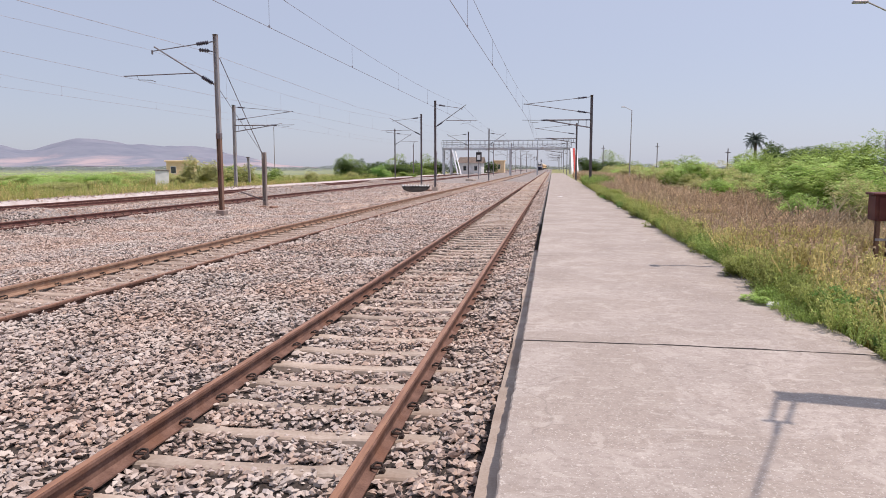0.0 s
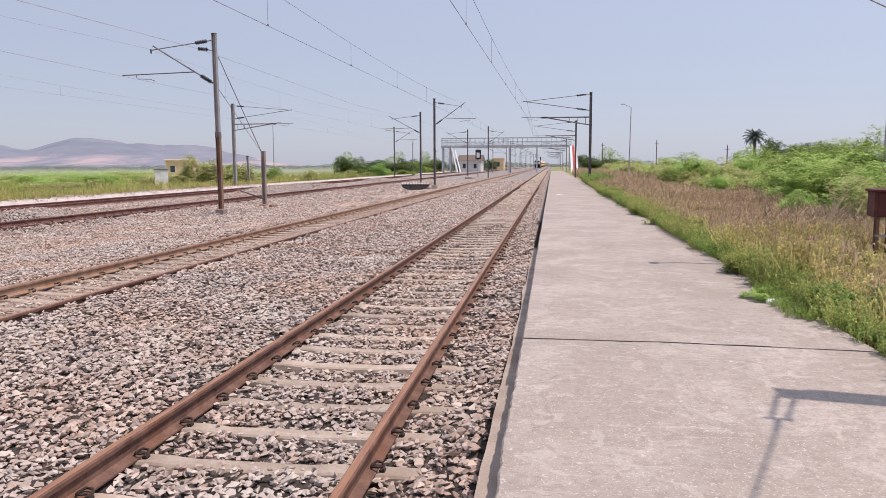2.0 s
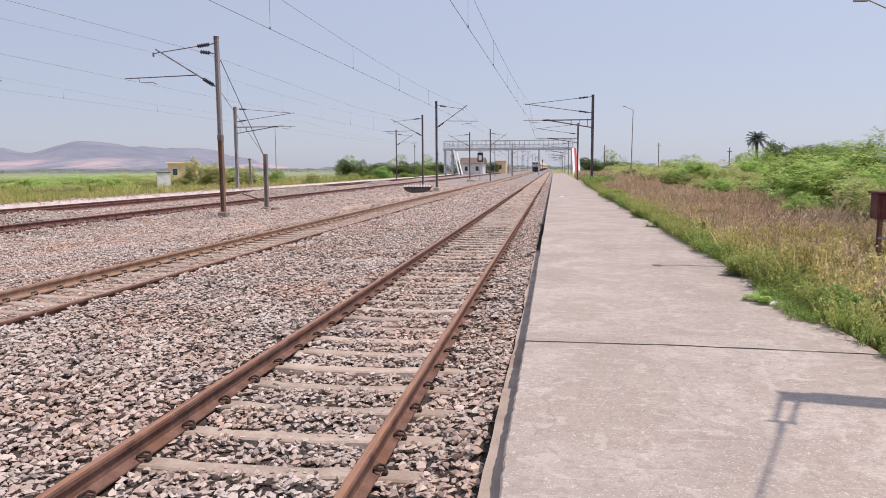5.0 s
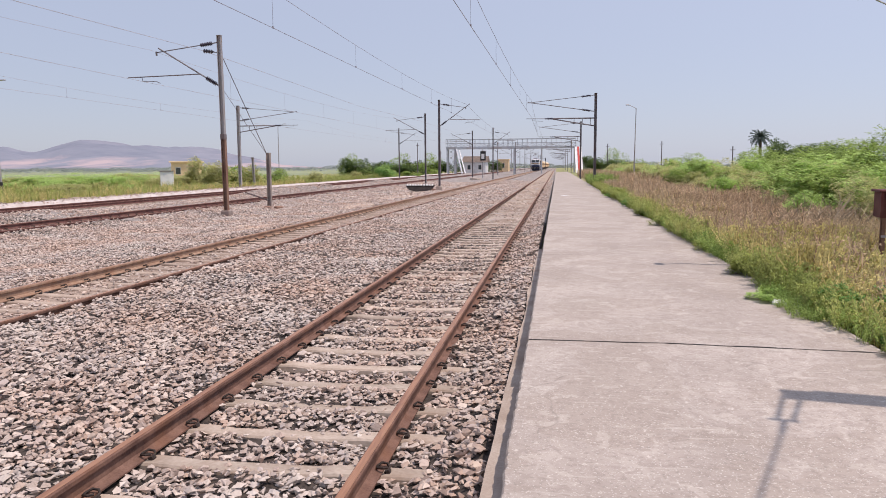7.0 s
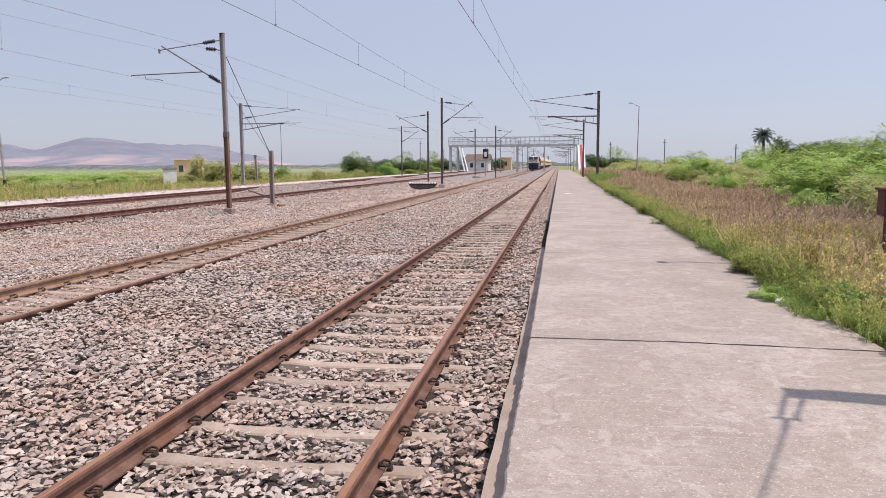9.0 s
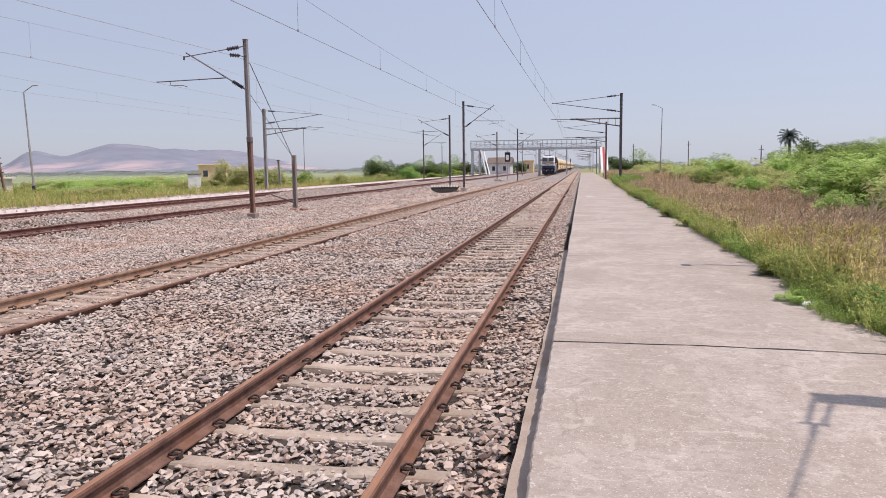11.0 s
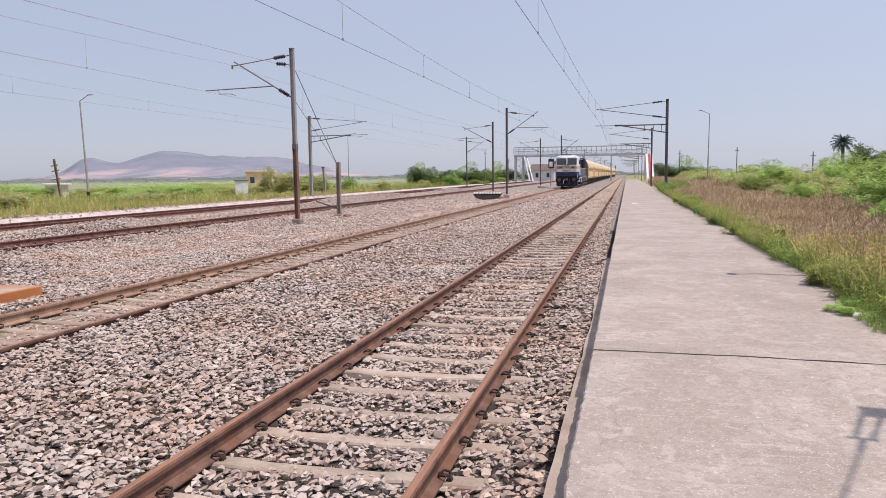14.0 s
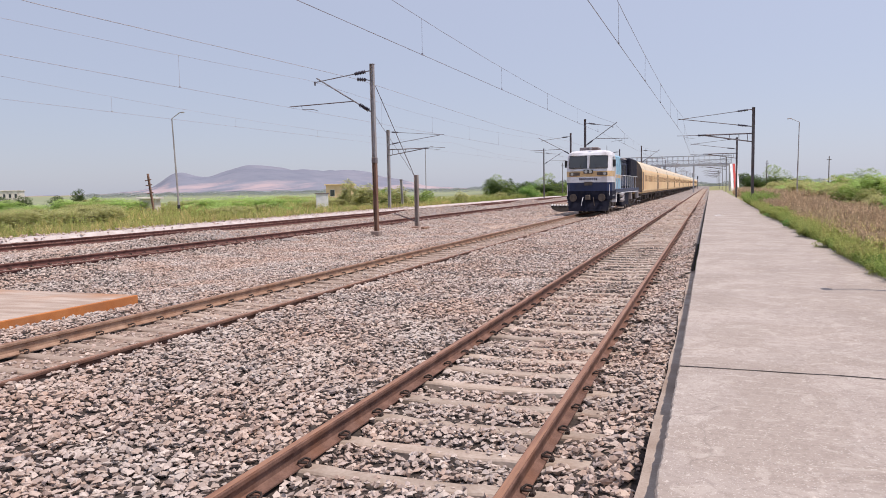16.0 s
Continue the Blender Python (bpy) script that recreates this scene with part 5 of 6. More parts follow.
# scrub belt beside the platform
for y in np.arange(19, 150, 3.4):
    for lane in range(3 if y < 80 else 2):
        x = 10.2 + lane * 3.6 + rb.uniform(-1.2, 1.2) + max(0, (40 - y)) * 0.06
        k = rb.choice(("bright", "bright", "green", "pale", "pale", "bright"))
        big = rb.uniform(1.0, 1.6) * (1.0 + 0.18 * lane)
        grow(k, rb.randrange(3), x, y + rb.uniform(-1.5, 1.5), big * 1.45, big * 0.98, rb.uniform(0, 360), "scrub belt")
for x, y, k, s, h in ((8.2, 18.6, "pale", 1.0, 1.0), (9.0, 20.5, "green", 1.2, 1.35), (7.6, 23.5, "bright", 0.8, 0.7), (15, 32, "green", 2.4, 1.9), (18, 40, "dark", 2.6, 1.9), (22, 44, "green", 3.6, 2.7), (18.5, 36, "bright", 2.6, 2.0),
                      (24, 60, "green", 3.4, 2.7), (28, 57, "green", 3.8, 2.9), (29.6, 107, "dark", 1.4, 3.3), (20, 70, "dark", 2.6, 2.1), (27, 80, "dark", 3.4, 3.35), (26, 106, "dark", 2.6, 2.7), (28.6, 103, "dark", 2.2, 2.75), (31, 106, "dark", 2.2, 2.6), (33, 92, "dark", 4.2, 3.9), (18, 112, "dark", 2.6, 2.35), (29.5, 95, "dark", 3.0, 3.8), (27, 96, "dark", 2.2, 3.2), (21, 125, "green", 4.0, 2.2),
                      (13, 150, "dark", 4.0, 2.6), (9.5, 165, "dark", 3.0, 3.0), (12.5, 175, "green", 3.8, 3.4), (8.5, 205, "dark", 4.0, 4.0), (9.0, 100.0, "pale", 1.2, 0.8), (8.0, 120.0, "pale", 1.5, 0.9)):
    grow(k, rb.randrange(3), x, y, s, h, rb.uniform(0, 360), "scrub belt")
plant("tree", "tree", "young tree with a thin trunk and drooping green leaves", 41, 0.9, 2.0, 1100, 0.12, "leaf", 8.6, 41.5, r0=0.05, low=0.5, h=2.3)
plant("tree", "tree", "slender young tree with pale green leaf tufts", 43, 1.15, 2.8, 1800, 0.09, "leaf_pale", 7.75, 19.4, r0=0.04, low=0.35, h=2.6)

# scrub on the field side
for k in range(165):
    y = rb.uniform(24, 130)
    x = -35 - rb.uniform(0, 1) ** 1.3 * 34 - y * 0.08
    if k >= 110:
        x, y = rb.uniform(-105, -52), rb.uniform(44, 100)
    if -0.93 < x / y < -0.77 and y < 66:      # low grass only before the lamp post and the old pole
        continue
    kk = rb.choice(("bright", "pale", "pale", "bright", "pale"))
    s = rb.uniform(0.7, 1.5)
    grow(kk, rb.randrange(3), x, y, s * 2.2, s * 0.98, rb.uniform(0, 360), "field scrub")
for x, y, k, s, h in ((-36.8, 78, "pale", 2.1, 2.0), (-38.6, 84, "green", 2.2, 2.35), (-35.6, 82, "pale", 1.9, 1.8), (-35.6, 90, "green", 2.0, 2.0), (-33, 100, "pale", 1.5, 1.1), (-40.5, 148, "dark", 3.4, 3.8), (-42.5, 152, "green", 3.0, 3.1), (-35.5, 150, "bright", 2.6, 2.0),
                      (-32.5, 140, "vivid", 2.35, 1.75), (-29.5, 150, "green", 2.0, 1.1), (-36.5, 170, "dark", 3.2, 2.6), (-34, 125, "pale", 1.6, 1.1), (-33, 165, "dark", 3.2, 2.4), (-31, 178, "green", 3.2, 2.2), (-44, 185, "dark", 3.6, 3.4), (-40, 190, "green", 3.8, 3.5), (-37, 192, "dark", 3.4, 3.7), (-33.5, 196, "green", 3.6, 3.4), (-31, 199, "dark", 3.0, 3.3), (-48, 178, "green", 3.5, 2.6), (-52, 240, "dark", 4, 2.4), (-34, 200, "dark", 4.0, 3.0),
                      (-24, 225, "dark", 4.2, 4.4), (-29, 232, "dark", 4.5, 4.5), (-20.5, 236, "dark", 3.6, 3.9), (-100.5, 97, "dark", 1.5, 2.2), (-99, 98.5, "green", 1.5, 1.8), (-103, 95, "dark", 1.6, 1.5), (-105.7, 91.4, "dark", 2.0, 1.55), (-108, 89, "dark", 2.2, 1.5), (-96, 101, "green", 1.4, 1.1), (-40.5, 80, "pale", 1.5, 2.4), (-39.5, 82.5, "green", 1.6, 2.25), (-38.2, 79, "pale", 1.4, 1.9)):
    grow(k, rb.randrange(3), x, y, s, h, rb.uniform(0, 360), "field scrub")


# far tree line: one mass nobody could count
rows = []
for k in range(36000):
    az = rng.uniform(-46, 26)
    d = rng.uniform(330, 900) if az > -8 else rng.uniform(420, 1500)
    if -4.5 < az < 1.2:
        d = rng.uniform(700, 1000)
    far = 0.6 + d / 900
    top = ((0.6 if az < -8 else 1.0) + (2.0 if az < -8 else 3.2) * float(value_noise(az * 10, 0.0, 6.0, 41))) * far
    s = rng.uniform(0.7, 1.3) * far
    rows.append((math.sin(radians(az)) * d, math.cos(radians(az)) * d, -0.6 + rng.uniform(0, 1) ** 1.6 * top, rng.uniform(0, 6.28), 0, 0, s, s, s * 0.7, rng.integers(0, len(SPRIGS))))
tagged(new("far_trees", scatter("far_trees", SPRIGS, rows, "haze_tree")), "line of distant trees along the horizon, haze painted into their colour", "trees", kind="stuff")

# palm behind the scrub
palm = thing("palm_tree", "dark date palm with a ragged crown above the scrub", "palm", pose(27.6, 108.5, -0.35))
part("trunk", Shape().pipe([(0, 0, -0.2), (0.1, 0, 2.5), (0.05, 0.1, 5.9)], 0.2, 8), "bark", palm)
for k in range(54):
    a, e = k * 2.4, 1.3 - 1.8 * ((k * 0.271) % 1)
    reach = 0.20 + 0.13 * ((k * 0.618) % 1)
    s = Shape()
    p = Vector((0.05, 0.1, 5.9))
    for j in range(6):
        ee = e - (0.10 + 0.16 * ((k * 0.37) % 1)) * j
        q = p + Vector((math.cos(a) * math.cos(ee), math.sin(a) * math.cos(ee), math.sin(ee))) * reach
        side = Vector((-math.sin(a), math.cos(a), 0))
        for sd in (-1, 1):
            for fr in (0.0, 0.5):
                b0 = p.lerp(q, fr)
                tip = b0 + side * sd * (0.36 - 0.04 * j) + (q - p) * 0.8 - Vector((0, 0, 0.14))
                s.add([b0, b0 + (q - p) * 0.45, tip], [(0, 1, 2)])
        s.tube(p, q, 0.03, 0.02, 4)
        p = q
    part("frond", s, "palm", palm)


# ---- weeds and grass ----
def weed_proto(seed, blades=6, tuft=True, wide=0.02, leaves=4):
    r = random.Random(seed)
    s = Shape()
    for k in range(blades):
        a, h, l = r.uniform(0, 6.28), r.uniform(0.55, 1.0), r.uniform(0.05, 0.35)
        b = Vector((r.uniform(-0.12, 0.12), r.uniform(-0.12, 0.12), 0))
        mid = b + Vector((math.cos(a) * l * 0.4, math.sin(a) * l * 0.4, h * 0.6))
        tip = b + Vector((math.cos(a) * l, math.sin(a) * l, h))
        side = Vector((-math.sin(a), math.cos(a), 0)) * wide
        s.add([b - side, b + side, mid + side * 0.8, mid - side * 0.8], [(0, 1, 2, 3)])
        s.add([mid - side * 0.8, mid + side * 0.8, tip + side * 0.3, tip - side * 0.3], [(0, 1, 2, 3)])
        if tuft:
            for j in range(leaves):
                p = b.lerp(tip, r.uniform(0.35, 1.0))
                w = Vector((r.uniform(-1, 1), r.uniform(-1, 1), r.uniform(-0.1, 0.8))).normalized() * r.uniform(0.06, 0.13)
                leaf_quad(s, p, w, Vector((0, 0, 1)) if abs(w.z) < 0.05 else w.orthogonal().normalized(), 0.022)
    return s.v, s.f


DRY = [weed_proto(k) for k in range(5)]
GREEN = [weed_proto(20 + k, 5, True, 0.008, 9) for k in range(5)]


def weeds(n, x0, x1, y0, y1, h, protos, power=1.0, patch=None):
    u = rng.uniform(0, 1, n) ** power
    x, y = x0 + (x1 - x0) * u, rng.uniform(y0, y1, n)
    if patch is not None:
        keep = value_noise(x, y, 2.2, patch) + rng.uniform(-0.18, 0.18, n) > 0.45
        x, y = x[keep], y[keep]
    n = len(x)
    s = h * rng.uniform(0.6, 1.25, n) * (0.75 + 0.5 * value_noise(x, y, 1.5, 9))
    s = np.where((np.abs(x - 0.415 * y) < 0.55) & (y > 10.8) & (y < 14.8), s * 0.4, s)      # trodden short before the control box
    z = np.maximum(land_z(x, y), np.where((x > 2.3) & (x < 3.0), PLAT_Z - 0.02, -9)) - 0.02
    return np.stack([x, y, z, rng.uniform(0, 6.28, n), rng.uniform(-0.25, 0.25, n), rng.uniform(-0.25, 0.25, n), s * 1.1, s * 1.1, s, rng.integers(0, len(protos), n)], 1)


straw_rows = np.concatenate([weeds(1100, 2.9, 6.2, -9, 4.5, 0.5, DRY, 1.1), weeds(2600, 3.0, 6.2, 4.5, 15, 0.5, DRY, 1.1), weeds(1300, 3.0, 4.8, 15, 34, 0.5, DRY, 1.2, 27)])
tagged(new("straw_weeds", scatter("straw_weeds", DRY, straw_rows, "straw")), "straw-yellow and olive dry weeds along the platform", "weeds", kind="stuff")
dry_rows = np.concatenate([weeds(1500, 3.3, 8.2, 5, 15, 0.55, DRY), weeds(2400, 3.3, 8.2, 15, 26, 0.55, DRY), weeds(3600, 3.3, 9.5, 26, 60, 0.68, DRY), weeds(2600, 3.4, 10, 60, 130, 0.95, DRY), weeds(900, 8, 14, 10, 24, 0.6, DRY)])
tagged(new("dry_weeds", scatter("dry_weeds", DRY, dry_rows, "dry")), "dry reddish-brown seeding weeds beside the platform", "weeds", kind="stuff")
green_rows = np.concatenate([weeds(2600, 2.72, 3.7, 4.8, 26, 0.40, GREEN, 1.3, 15), weeds(700, 2.8, 4.4, 5, 26, 0.44, GREEN, 1.2), weeds(1500, 2.75, 3.8, 26, 62, 0.46, GREEN, 1.4), weeds(800, 3.0, 7.5, 6, 30, 0.45, GREEN, 1.0, 17)])
tagged(new("green_weeds", scatter("green_weeds", GREEN, green_rows, "weed")), "olive green weeds creeping over the platform's grassy edge", "weeds", kind="stuff")
fresh_rows = np.concatenate([weeds(1300, 2.72, 3.3, 4.8, 30, 0.30, GREEN, 1.3, 16), weeds(700, 2.75, 3.5, 30, 62, 0.45, GREEN, 1.4, 16), weeds(420, 2.45, 2.95, 7.9, 9.6, 0.2, GREEN, 0.7), weeds(700, 2.9, 4.6, 55, 75, 0.9, GREEN, 1.2)])
tagged(new("fresh_weeds", scatter("fresh_weeds", GREEN, fresh_rows, "leaf")), "fresh green low weeds at the platform's edge", "weeds", kind="stuff")
straw_field = np.concatenate([weeds(1700, -37, -30.4, 10, 90, 0.6, DRY), weeds(900, -60, -36, 25, 110, 0.9, DRY)])
tagged(new("dry_field_weeds", scatter("dry_field_weeds", DRY, straw_field, "straw")), "dry straw-coloured weeds along the field side of the tracks", "weeds", kind="stuff")
left_rows = np.concatenate([weeds(1500, -38, -30.6, 10, 75, 0.6, DRY), weeds(1000, -44, -31, 75, 190, 0.9, DRY), weeds(1500, -62, -36, 25, 110, 0.95, DRY)])
tagged(new("field_weeds", scatter("field_weeds", DRY, left_rows, "weed")), "straw-green rough grass on the field side of the tracks", "grass", kind="stuff")
left_green = np.concatenate([weeds(1500, -42, -32.0, 10, 120, 0.7, GREEN, 1.0, 19), weeds(1800, -75, -36, 30, 140, 1.0, GREEN, 1.0, 23)])
tagged(new("field_grass", scatter("field_grass", GREEN, left_green, "weed")), "green weeds and grass on the field side of the tracks", "grass", kind="stuff")

# leafy clumps along the platform's grassy edge
CLUMPS = [plant("weed_clump", "weed", text, 71 + k, 0.28, 0.40, 420, 0.045, mat_key, 2.95, 8.6 + k, "edge weeds", lumps=8, low=0.1, trunk=False, z=PLAT_Z - 0.05)
          for k, (mat_key, text) in enumerate((("weed", "leafy olive-green weed clump at the platform edge"), ("leaf_vivid", "dark green leafy weed clump at the platform edge"), ("leaf_bright", "low bright green creeping weed on the platform edge")))]
for k in range(104):
    y = 4.6 + k * 0.38 + rb.uniform(-0.3, 0.3)
    which = rb.choice((0, 0, 0, 1, 1, 2)) if not 7.6 < y < 10.2 else rb.choice((1, 1, 2, 0))
    s = rb.uniform(0.45, 1.1) * (1 + y * 0.010)
    tall = 0.5 if which == 2 else rb.uniform(0.9, 1.35)
    w = copy_thing(CLUMPS[which], Matrix.Identity(4))
    w.matrix_basis = pose(2.9 + rb.uniform(-0.16, 0.5), y, PLAT_Z - 0.07, 0, 0, rb.uniform(0, 360)) @ Matrix.Diagonal((s * 1.25, s * 1.25, s * tall, 1))
for x, y, z_s in ((2.52, 9.25, 0.45), (2.62, 8.95, 0.5), (2.75, 9.4, 0.6)):
    w = copy_thing(CLUMPS[2], Matrix.Identity(4))
    w.matrix_basis = pose(x, y, PLAT_Z - 0.03, 0, 0, y * 90) @ Matrix.Diagonal((1.1, 1.1, z_s, 1))

# a heap of dry sticks in the scrub
heap = Shape()
for k in range(260):
    a, l = rb.uniform(0, 6.28), rb.uniform(0.5, 1.25)
    p = Vector((rb.gauss(0, 0.8), rb.gauss(0, 0.5), rb.uniform(0.1, 0.5)))
    q = p + Vector((math.cos(a) * l * 0.6, math.sin(a) * l * 0.5, l * rb.uniform(0.25, 0.85)))
    heap.tube(p, q, 0.013, 0.005, 4)
solid("dry_branches", heap, "stick", "heap of bare dry branches among the weeds", "branches", kind="stuff", m=pose(6.3, 18.2, 0.0))


# ---- the train ----
def wheelset(parent, y, r=0.546, name="wheel"):
    for side in (-1, 1):
        w = part(name, Shape().lathe((side * 0.80, y, r), (side * 0.93, y, r), [(0, r + 0.03), (0.2, r + 0.03), (0.22, r), (1, r)], 18), "tread", parent)
        part("hub", Shape().tube((side * 0.93, y, r), (side * 0.97, y, r), 0.16, 0.14, 10), "under", w)


def bogie(parent, yc, half, axles):
    b = part("bogie", Shape().box(-1.12, -1.0, yc - half, yc + half, 0.45, 0.85, 0.03).box(1.0, 1.12, yc - half, yc + half, 0.45, 0.85, 0.03).box(-1.0, 1.0, yc - 0.25, yc + 0.25, 0.5, 0.9), "under", parent, "grimy cast bogie frame")
    for y in axles:
        wheelset(b, y)
        for side in (-1, 1):
            part("axle_box", Shape().box(side * 1.1 - 0.1, side * 1.1 + 0.1, y - 0.2, y + 0.2, 0.38, 0.72, 0.03), "under", b)
            part("spring", Shape().tube((side * 1.08, y - 0.3, 0.7), (side * 1.08, y - 0.3, 1.0), 0.07).tube((side * 1.08, y + 0.3, 0.7), (side * 1.08, y + 0.3, 1.0), 0.07), "under", b)


def loco():
    t = thing("locomotive", "blue, white and gold diesel locomotive hauling a yellow train", "locomotive")
    W = 1.56
    # cab: chamfered nose in plan, raked windscreen, domed roof
    def cab_ring(z, inset, front):
        return [(-W + inset, 2.6, z), (-W + inset, front + 0.35, z), (-W + inset + 0.28, front + 0.03, z), (0, front, z), (W - inset - 0.28, front + 0.03, z), (W - inset, front + 0.35, z), (W - inset, 2.6, z)]
    def shell(levels):
        s = Shape()
        v = [p for lv in levels for p in cab_ring(*lv)]
        f = [(7 * i + j, 7 * i + (j + 1) % 7, 7 * i + 7 + (j + 1) % 7, 7 * i + 7 + j) for i in range(len(levels) - 1) for j in range(7)]
        n = 7 * (len(levels) - 1)
        return s.add(v, f + [tuple(range(6, -1, -1)), tuple(n + j for j in range(7))])
    part("lower_nose", shell([(1.5, 0.0, 0.01), (2.05, 0.0, 0.0)]), "navy", t, "dark navy lower nose")
    part("buffer_beam", shell([(0.95, 0.0, 0.02), (1.5, 0.0, 0.01)]), "grime", t, "grimy near-black buffer beam")
    part("gold_band", shell([(2.42, -0.004, -0.004), (2.78, -0.004, -0.004)]), "gold", t, "gold band round the cab")
    part("nose_panel", shell([(2.05, 0.0, 0.0), (2.42, 0.0, 0.0)]), "loco_white", t, "white nose panel")
    cabin = part("cab", shell([(2.78, 0.0, 0.0), (3.0, 0.0, 0.05), (3.78, 0.04, 0.22), (3.96, 0.1, 0.32), (4.1, 0.35, 0.6), (4.16, 0.7, 1.0)]), "loco_white", t, "white upper cab with a domed roof")
    for side in (-1, 1):
        x0, x1 = sorted((side * 0.1, side * 1.3))
        part("windscreen", Shape().add([(x0, 0.0, 3.0), (x1, 0.02, 3.0), (x1, 0.165, 3.74), (x0, 0.15, 3.74), (x0, 0.1, 3.0), (x1, 0.1, 3.0), (x1, 0.28, 3.74), (x0, 0.28, 3.74)],
             [(0, 1, 2, 3), (4, 7, 6, 5), (0, 4, 5, 1), (1, 5, 6, 2), (2, 6, 7, 3), (3, 7, 4, 0)]), "screen", cabin, "dark windscreen")
        part("windscreen_rim", Shape().pipe([(x0 - 0.02, -0.01, 2.97), (x1 + 0.02, 0.01, 2.97), (x1 + 0.02, 0.17, 3.77), (x0 - 0.02, 0.15, 3.77), (x0 - 0.02, -0.01, 2.97)], 0.025, 5), "black", cabin)
        part("wiper", Shape().tube((side * 0.62, -0.03, 2.94), (side * 0.42, 0.06, 3.35), 0.012, 0.012, 4), "black", cabin)
        part("side_window", Shape().box(side * 1.55 - 0.015, side * 1.55 + 0.015, 1.0, 1.75, 3.0, 3.7), "screen", cabin, "dark side window")
        part("cab_door", Shape().box(side * 1.565 - 0.012, side * 1.565 + 0.012, 2.0, 2.5, 1.6, 3.5), "loco_white", cabin)
        part("marker_light", Shape().tube((side * 1.12, -0.06, 2.6), (side * 1.12, 0.02, 2.6), 0.1), "lamp", t)
        part("buffer", Shape().tube((side * 0.98, -0.42, 1.08), (side * 0.98, 0.05, 1.08), 0.1).tube((side * 0.98, -0.5, 1.08), (side * 0.98, -0.42, 1.08), 0.25, 0.25, 14), "under", t, "round steel buffer")
        part("handrail", Shape().pipe([(side * 1.45, -0.08, 1.2), (side * 1.45, -0.1, 1.9)], 0.02), "loco_white", t)
        part("step", Shape().box(side * 1.35 - 0.2, side * 1.35 + 0.2, 0.3, 0.6, 0.42, 0.46).box(side * 1.35 - 0.2, side * 1.35 + 0.2, 0.3, 0.6, 0.75, 0.79), "under", t)
        part("brake_hose", Shape().pipe([(side * 0.35, -0.1, 1.1), (side * 0.4, -0.25, 0.85), (side * 0.45, -0.2, 0.55)], 0.03), "loco_white" if side < 0 else "under", t)
        part("number_panel", Shape().box(side * 0.95 - 0.36, side * 0.95 + 0.36, -0.05, -0.01, 2.5, 2.7), "under", t)
    part("headlight", Shape().box(-0.32, 0.32, -0.09, 0.02, 2.62, 2.86, 0.03), "black", t)
    for x in (-0.15, 0.15):
        part("headlight_lens", Shape().tube((x, -0.11, 2.74), (x, -0.08, 2.74), 0.11, 0.11, 12), "lamp", t)
    part("centre_pillar", Shape().box(-0.08, 0.08, -0.02, 0.16, 2.95, 3.8), "loco_white", cabin)
    part("nose_badge", Shape().box(-0.28, 0.28, -0.03, -0.004, 1.86, 2.1, 0.01), "under", t)
    for k in range(9):
        part("lettering_bar", Shape().box(-0.62 + k * 0.14, -0.54 + k * 0.14, -0.02, -0.004, 2.2, 2.34), "navy", t)
    part("coupler", Shape().box(-0.14, 0.14, -0.55, 0.1, 0.95, 1.25, 0.04), "under", t)
    part("cattle_guard", Shape().add([(-1.45, 0.1, 0.95), (1.45, 0.1, 0.95), (1.35, -0.12, 0.22), (-1.35, -0.12, 0.22), (-1.45, 0.2, 0.95), (1.45, 0.2, 0.95), (1.35, 0.0, 0.22), (-1.35, 0.0, 0.22)],
         [(3, 2, 1, 0), (4, 5, 6, 7), (2, 3, 7, 6), (0, 1, 5, 4), (1, 2, 6, 5), (3, 0, 4, 7)]), "grime", t, "dark plough-shaped rail guard")
    part("air_conditioner", Shape().box(-0.75, 0.55, 0.9, 2.2, 4.1, 4.34, 0.05), "dark_steel", t)
    part("horn", Shape().lathe((0.1, 0.75, 4.2), (0.1, 0.4, 4.22), [(0, 0.03), (0.7, 0.05), (1, 0.1)], 8), "galv", t)
    part("antenna", Shape().tube((0.9, 2.8, 3.9), (0.9, 2.8, 4.5), 0.02), "dark_steel", t)
    # hood and frame
    part("frame_deck", Shape().box(-1.5, 1.5, 0.3, 21.6, 1.35, 1.6, 0.02), "navy", t)
    part("hood", Shape().box(-1.3, 1.3, 2.6, 8.4, 1.6, 3.95, 0.12), "sky_blue", t, "light blue engine hood")
    part("engine_hood", Shape().box(-1.11, 1.11, 8.4, 16.5, 1.6, 3.8, 0.12), "grime", t, "grimy dark engine hood")
    part("hood_stripe", Shape().box(-1.31, 1.31, 2.6, 8.4, 2.35, 2.6), "gold", t)
    part("radiator_hood", Shape().box(-1.45, 1.45, 14.0, 19.8, 2.6, 4.0, 0.1), "grime", t)
    part("rear_hood", Shape().box(-1.12, 1.12, 16.5, 20.2, 1.6, 3.7, 0.1), "navy", t)
    part("exhaust", Shape().box(-0.5, 0.6, 6.5, 9.6, 3.85, 4.3, 0.05), "black", t)
    for y in np.arange(3.3, 16, 1.15):
        for side in (-1, 1):
            part("hood_door", Shape().box(side * (1.3 if y < 7.4 else 1.125) - 0.015, side * (1.3 if y < 7.4 else 1.125) + 0.015, y, y + 0.95, 2.65 if y < 7.4 else 1.75, 3.55), "sky_blue" if y < 7.4 else "navy", t)
    for y in np.arange(3.4, 14.0, 1.15):
        part("louvre", Shape().box(1.14 if y > 7.4 else 1.315, 1.16 if y > 7.4 else 1.325, y + 0.1, y + 0.75, 2.5 if y > 7.4 else 3.15, 3.4), "black" if y > 7.4 else "sky_blue", t)
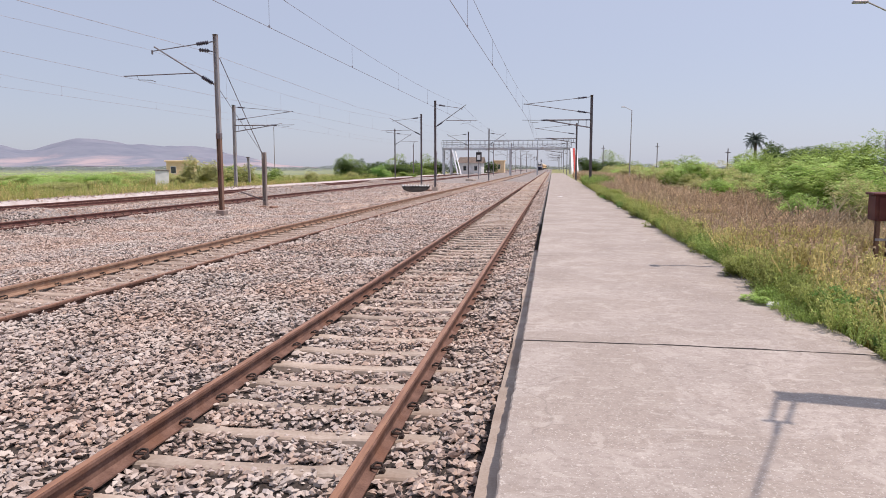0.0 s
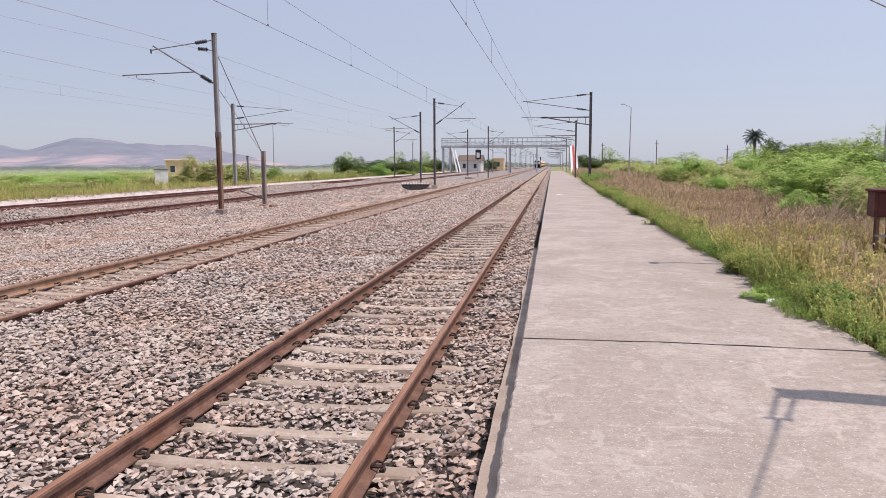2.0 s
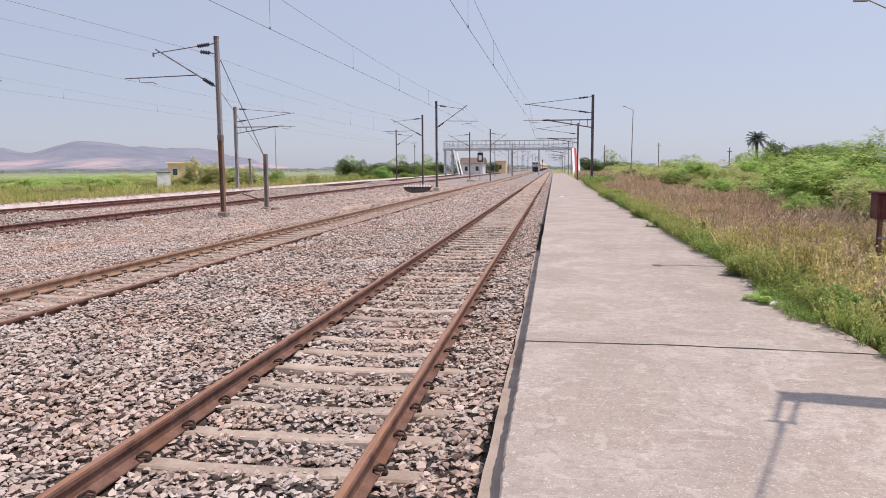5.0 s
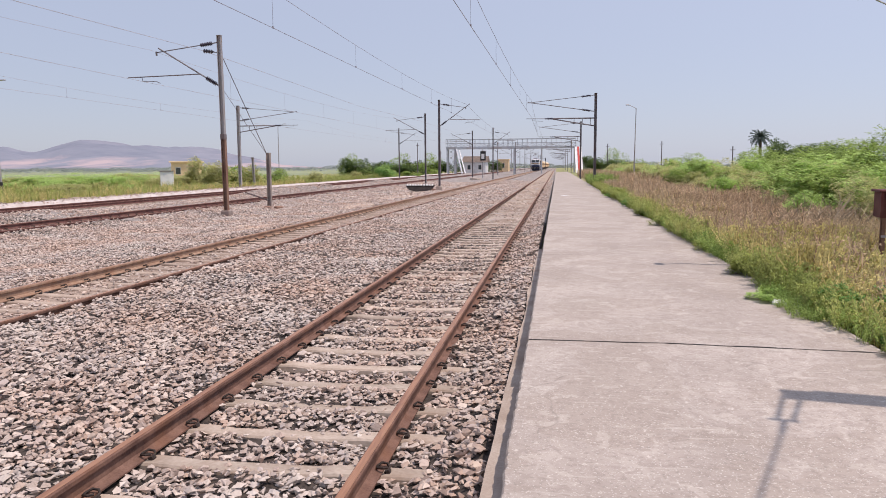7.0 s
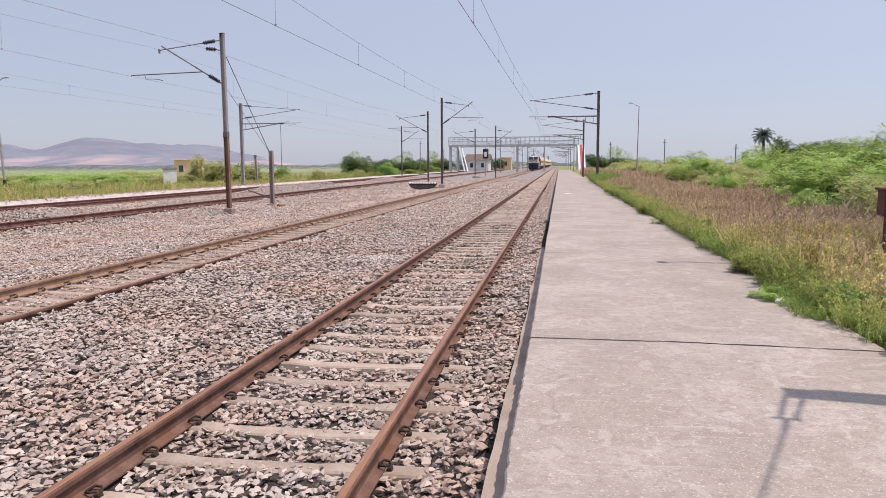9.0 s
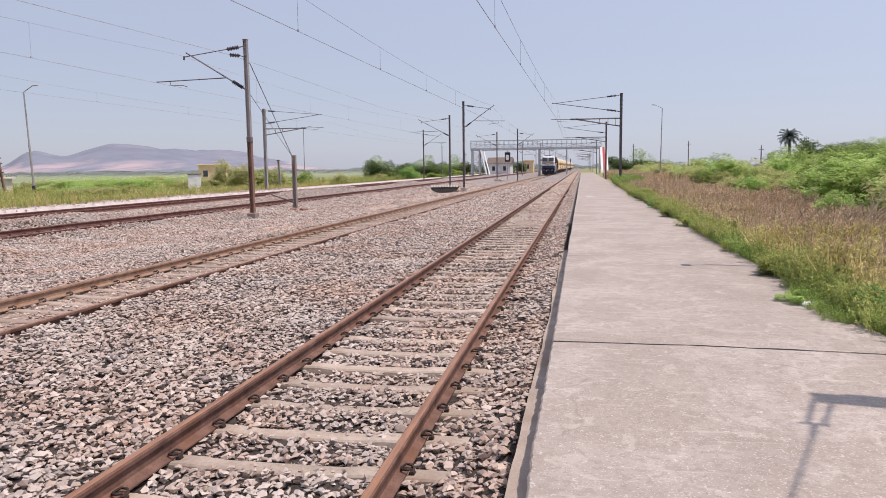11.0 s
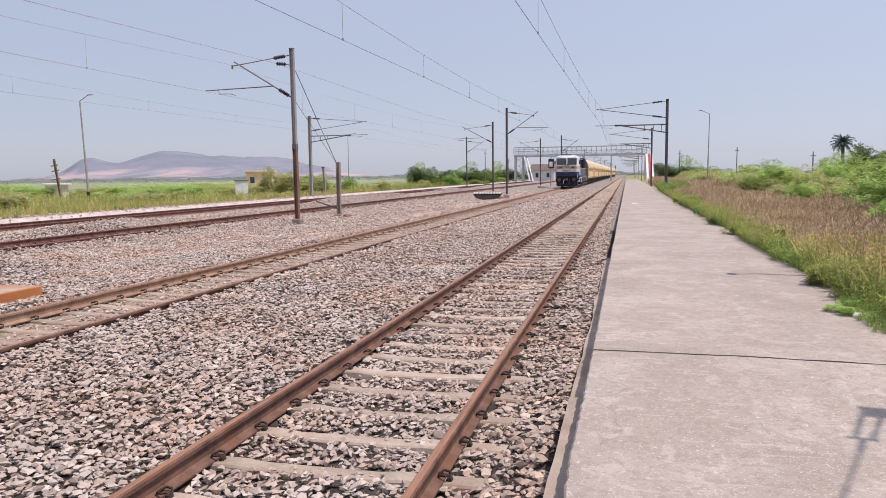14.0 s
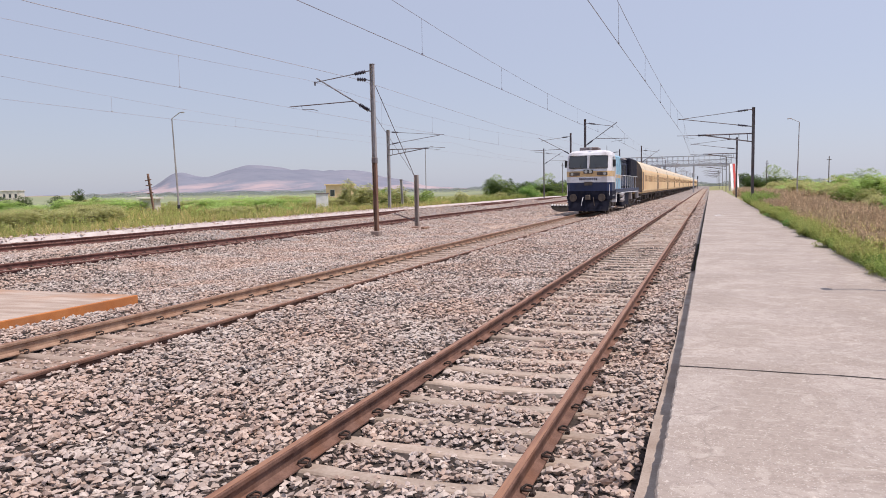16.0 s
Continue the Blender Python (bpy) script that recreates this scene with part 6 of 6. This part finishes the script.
    for side in (-1, 1):
        part("handrail", Shape().pipe([(side * 1.46, 2.7, 2.55), (side * 1.46, 20.2, 2.55)], 0.022), "loco_white", t)
        for y in np.arange(2.8, 20.3, 1.75):
            part("stanchion", Shape().tube((side * 1.46, y, 1.6), (side * 1.46, y, 2.55), 0.02), "loco_white", t)
    part("fuel_tank", Shape().box(-1.4, 1.4, 7.6, 13.0, 0.35, 1.35, 0.15), "grime", t)
    part("battery_box", Shape().box(-1.48, 1.48, 5.6, 7.3, 0.75, 1.35, 0.03), "grime", t)
    for side in (-1, 1):
        # what hangs under the walkway: reservoirs, sand boxes, steps and pipes
        for z, ya, yb in ((1.14, 5.7, 7.4), (0.78, 5.9, 7.3)):
            part("air_reservoir", Shape().lathe((side * 1.5, ya, z), (side * 1.5, yb, z), [(0, 0.05), (0.06, 0.15), (0.94, 0.15), (1, 0.05)], 12), "galv", t, "grimy grey air reservoir")
        for ya in (2.75, 7.6, 13.3, 19.6):
            part("sand_box", Shape().box(side * 1.42 - 0.16, side * 1.42 + 0.16, ya, ya + 0.42, 0.72, 1.34, 0.04), "loco_white" if ya < 8 else "galv", t, "pale sand box")
            part("sand_pipe", Shape().pipe([(side * 1.4, ya + 0.2, 0.74), (side * 1.25, ya + 0.1, 0.4), (side * 0.95, ya - 0.1, 0.12)], 0.025), "galv", t)
        for ya in (0.75, 20.6):
            for z in (0.42, 0.8, 1.18):
                part("side_step", Shape().box(side * 1.52 - 0.12, side * 1.52 + 0.12, ya, ya + 0.55, z, z + 0.04), "loco_white", t, "white-edged step")
        part("brake_pipe", Shape().pipe([(side * 1.56, 2.6, 1.32), (side * 1.56, 5.2, 1.28), (side * 1.56, 8.0, 1.32), (side * 1.56, 20.0, 1.3)], 0.03), "loco_white", t, "pale painted brake pipe")
        part("mirror", Shape().box(side * 1.68 - 0.1, side * 1.68 + 0.1, 0.72, 0.76, 3.05, 3.5, 0.02), "black", t)
        part("hood_canopy", Shape().box(side * 1.32 - 0.2, side * 1.32 + 0.2, 7.4, 10.2, 3.72, 3.82, 0.02), "galv", t)
    bogie(t, 3.7, 2.5, (1.85, 3.7, 5.55))
    bogie(t, 16.9, 2.5, (15.05, 16.9, 18.75))
    return t


def coach():
    t = thing("passenger_coach", "yellow passenger coach with small windows and a cream roof", "coach", group="coaches of the train")
    L = 22.2
    prof = [(-1.5, 1.05), (1.5, 1.05), (1.62, 1.3), (1.62, 3.0), (1.56, 3.25)]
    body = prof + [(-1.56, 3.25), (-1.62, 3.0), (-1.62, 1.3)]
    part("body", Shape().sweep(body[::-1], 0, L), "coach", t)
    arc = [(1.57, 3.25)] + [(1.5 * math.cos(a), 3.3 + 0.92 * math.sin(a)) for a in np.linspace(0.12, math.pi - 0.12, 11)] + [(-1.57, 3.25)]
    part("roof", Shape().sweep(arc[::-1], -0.05, L + 0.05), "coach_roof", t, "cream domed roof")
    for side in (-1, 1):
        part("waist_band", Shape().box(side * 1.622 - 0.004, side * 1.622 + 0.004, 0.1, L - 0.1, 2.9, 3.02), "coach_band", t)
        part("sill_band", Shape().box(side * 1.622 - 0.004, side * 1.622 + 0.004, 0.1, L - 0.1, 1.28, 1.40), "coach_band", t)
        for k in range(10):
            y = 2.6 + k * 1.78
            part("window", Shape().box(side * 1.625 - 0.012, side * 1.625 + 0.012, y, y + 0.85, 2.15, 2.75), "shutter", t, "window with bars")
        # closed dark panels paint the shade inside open doorways
        for y in (0.5, L - 1.25):
            part("door", Shape().box(side * 1.625 - 0.012, side * 1.625 + 0.012, y, y + 0.75, 1.35, 3.0), "roof", t, "flat panel darkened as the shade in an open doorway")
    part("end_wall", Shape().sweep([(x * 0.99, z) for x, z in arc[::-1]] + [(1.6, 1.15), (-1.6, 1.15)], -0.07, -0.002).sweep([(x * 0.99, z) for x, z in arc[::-1]] + [(1.6, 1.15), (-1.6, 1.15)], L + 0.002, L + 0.07), "roof", t, "dark brown coach end")
    for y in (-0.3, L):
        part("vestibule", Shape().box(-0.75, 0.75, y, y + 0.3, 1.1, 3.2), "black", t)
    part("underframe", Shape().box(-1.4, 1.4, 0.2, L - 0.2, 0.85, 1.05).box(-1.2, 1.2, 8.0, 10.0, 0.4, 0.85, 0.03).box(-1.2, 1.2, 11.5, 13.6, 0.45, 0.85, 0.03), "under", t)
    for y in range(4):
        part("roof_vent", Shape().box(-0.25, 0.25, 3.5 + y * 5, 3.9 + y * 5, 4.2, 4.3, 0.03), "coach_roof", t)
    bogie(t, 3.6, 1.7, (2.2, 5.0))
    bogie(t, L - 3.6, 1.7, (L - 5.0, L - 2.2))
    return t


engine = loco()
engine.scale = (0.98, 1, 1.055)
cars = [coach()]
cars[0].scale = (1, 1, 1.06)
for k in range(13):
    cars.append(copy_thing(cars[0], Matrix.Identity(4)))


def motions():
    """The train runs at an even 25 m/s towards the camera on the main track."""
    xc, top = TRACKS["T2"]
    times = [0, 2, 4, 6, 8, 10, 12, 14, 16]
    front = lambda t: 51.0 + 25.0 * (16 - t)
    walk(engine, [(t, pose(xc, front(t), top)) for t in times])
    for k, car in enumerate(cars):
        walk(car, [(t, pose(xc, front(t) + 23.6 + k * 22.9, top)) for t in times])


motions()
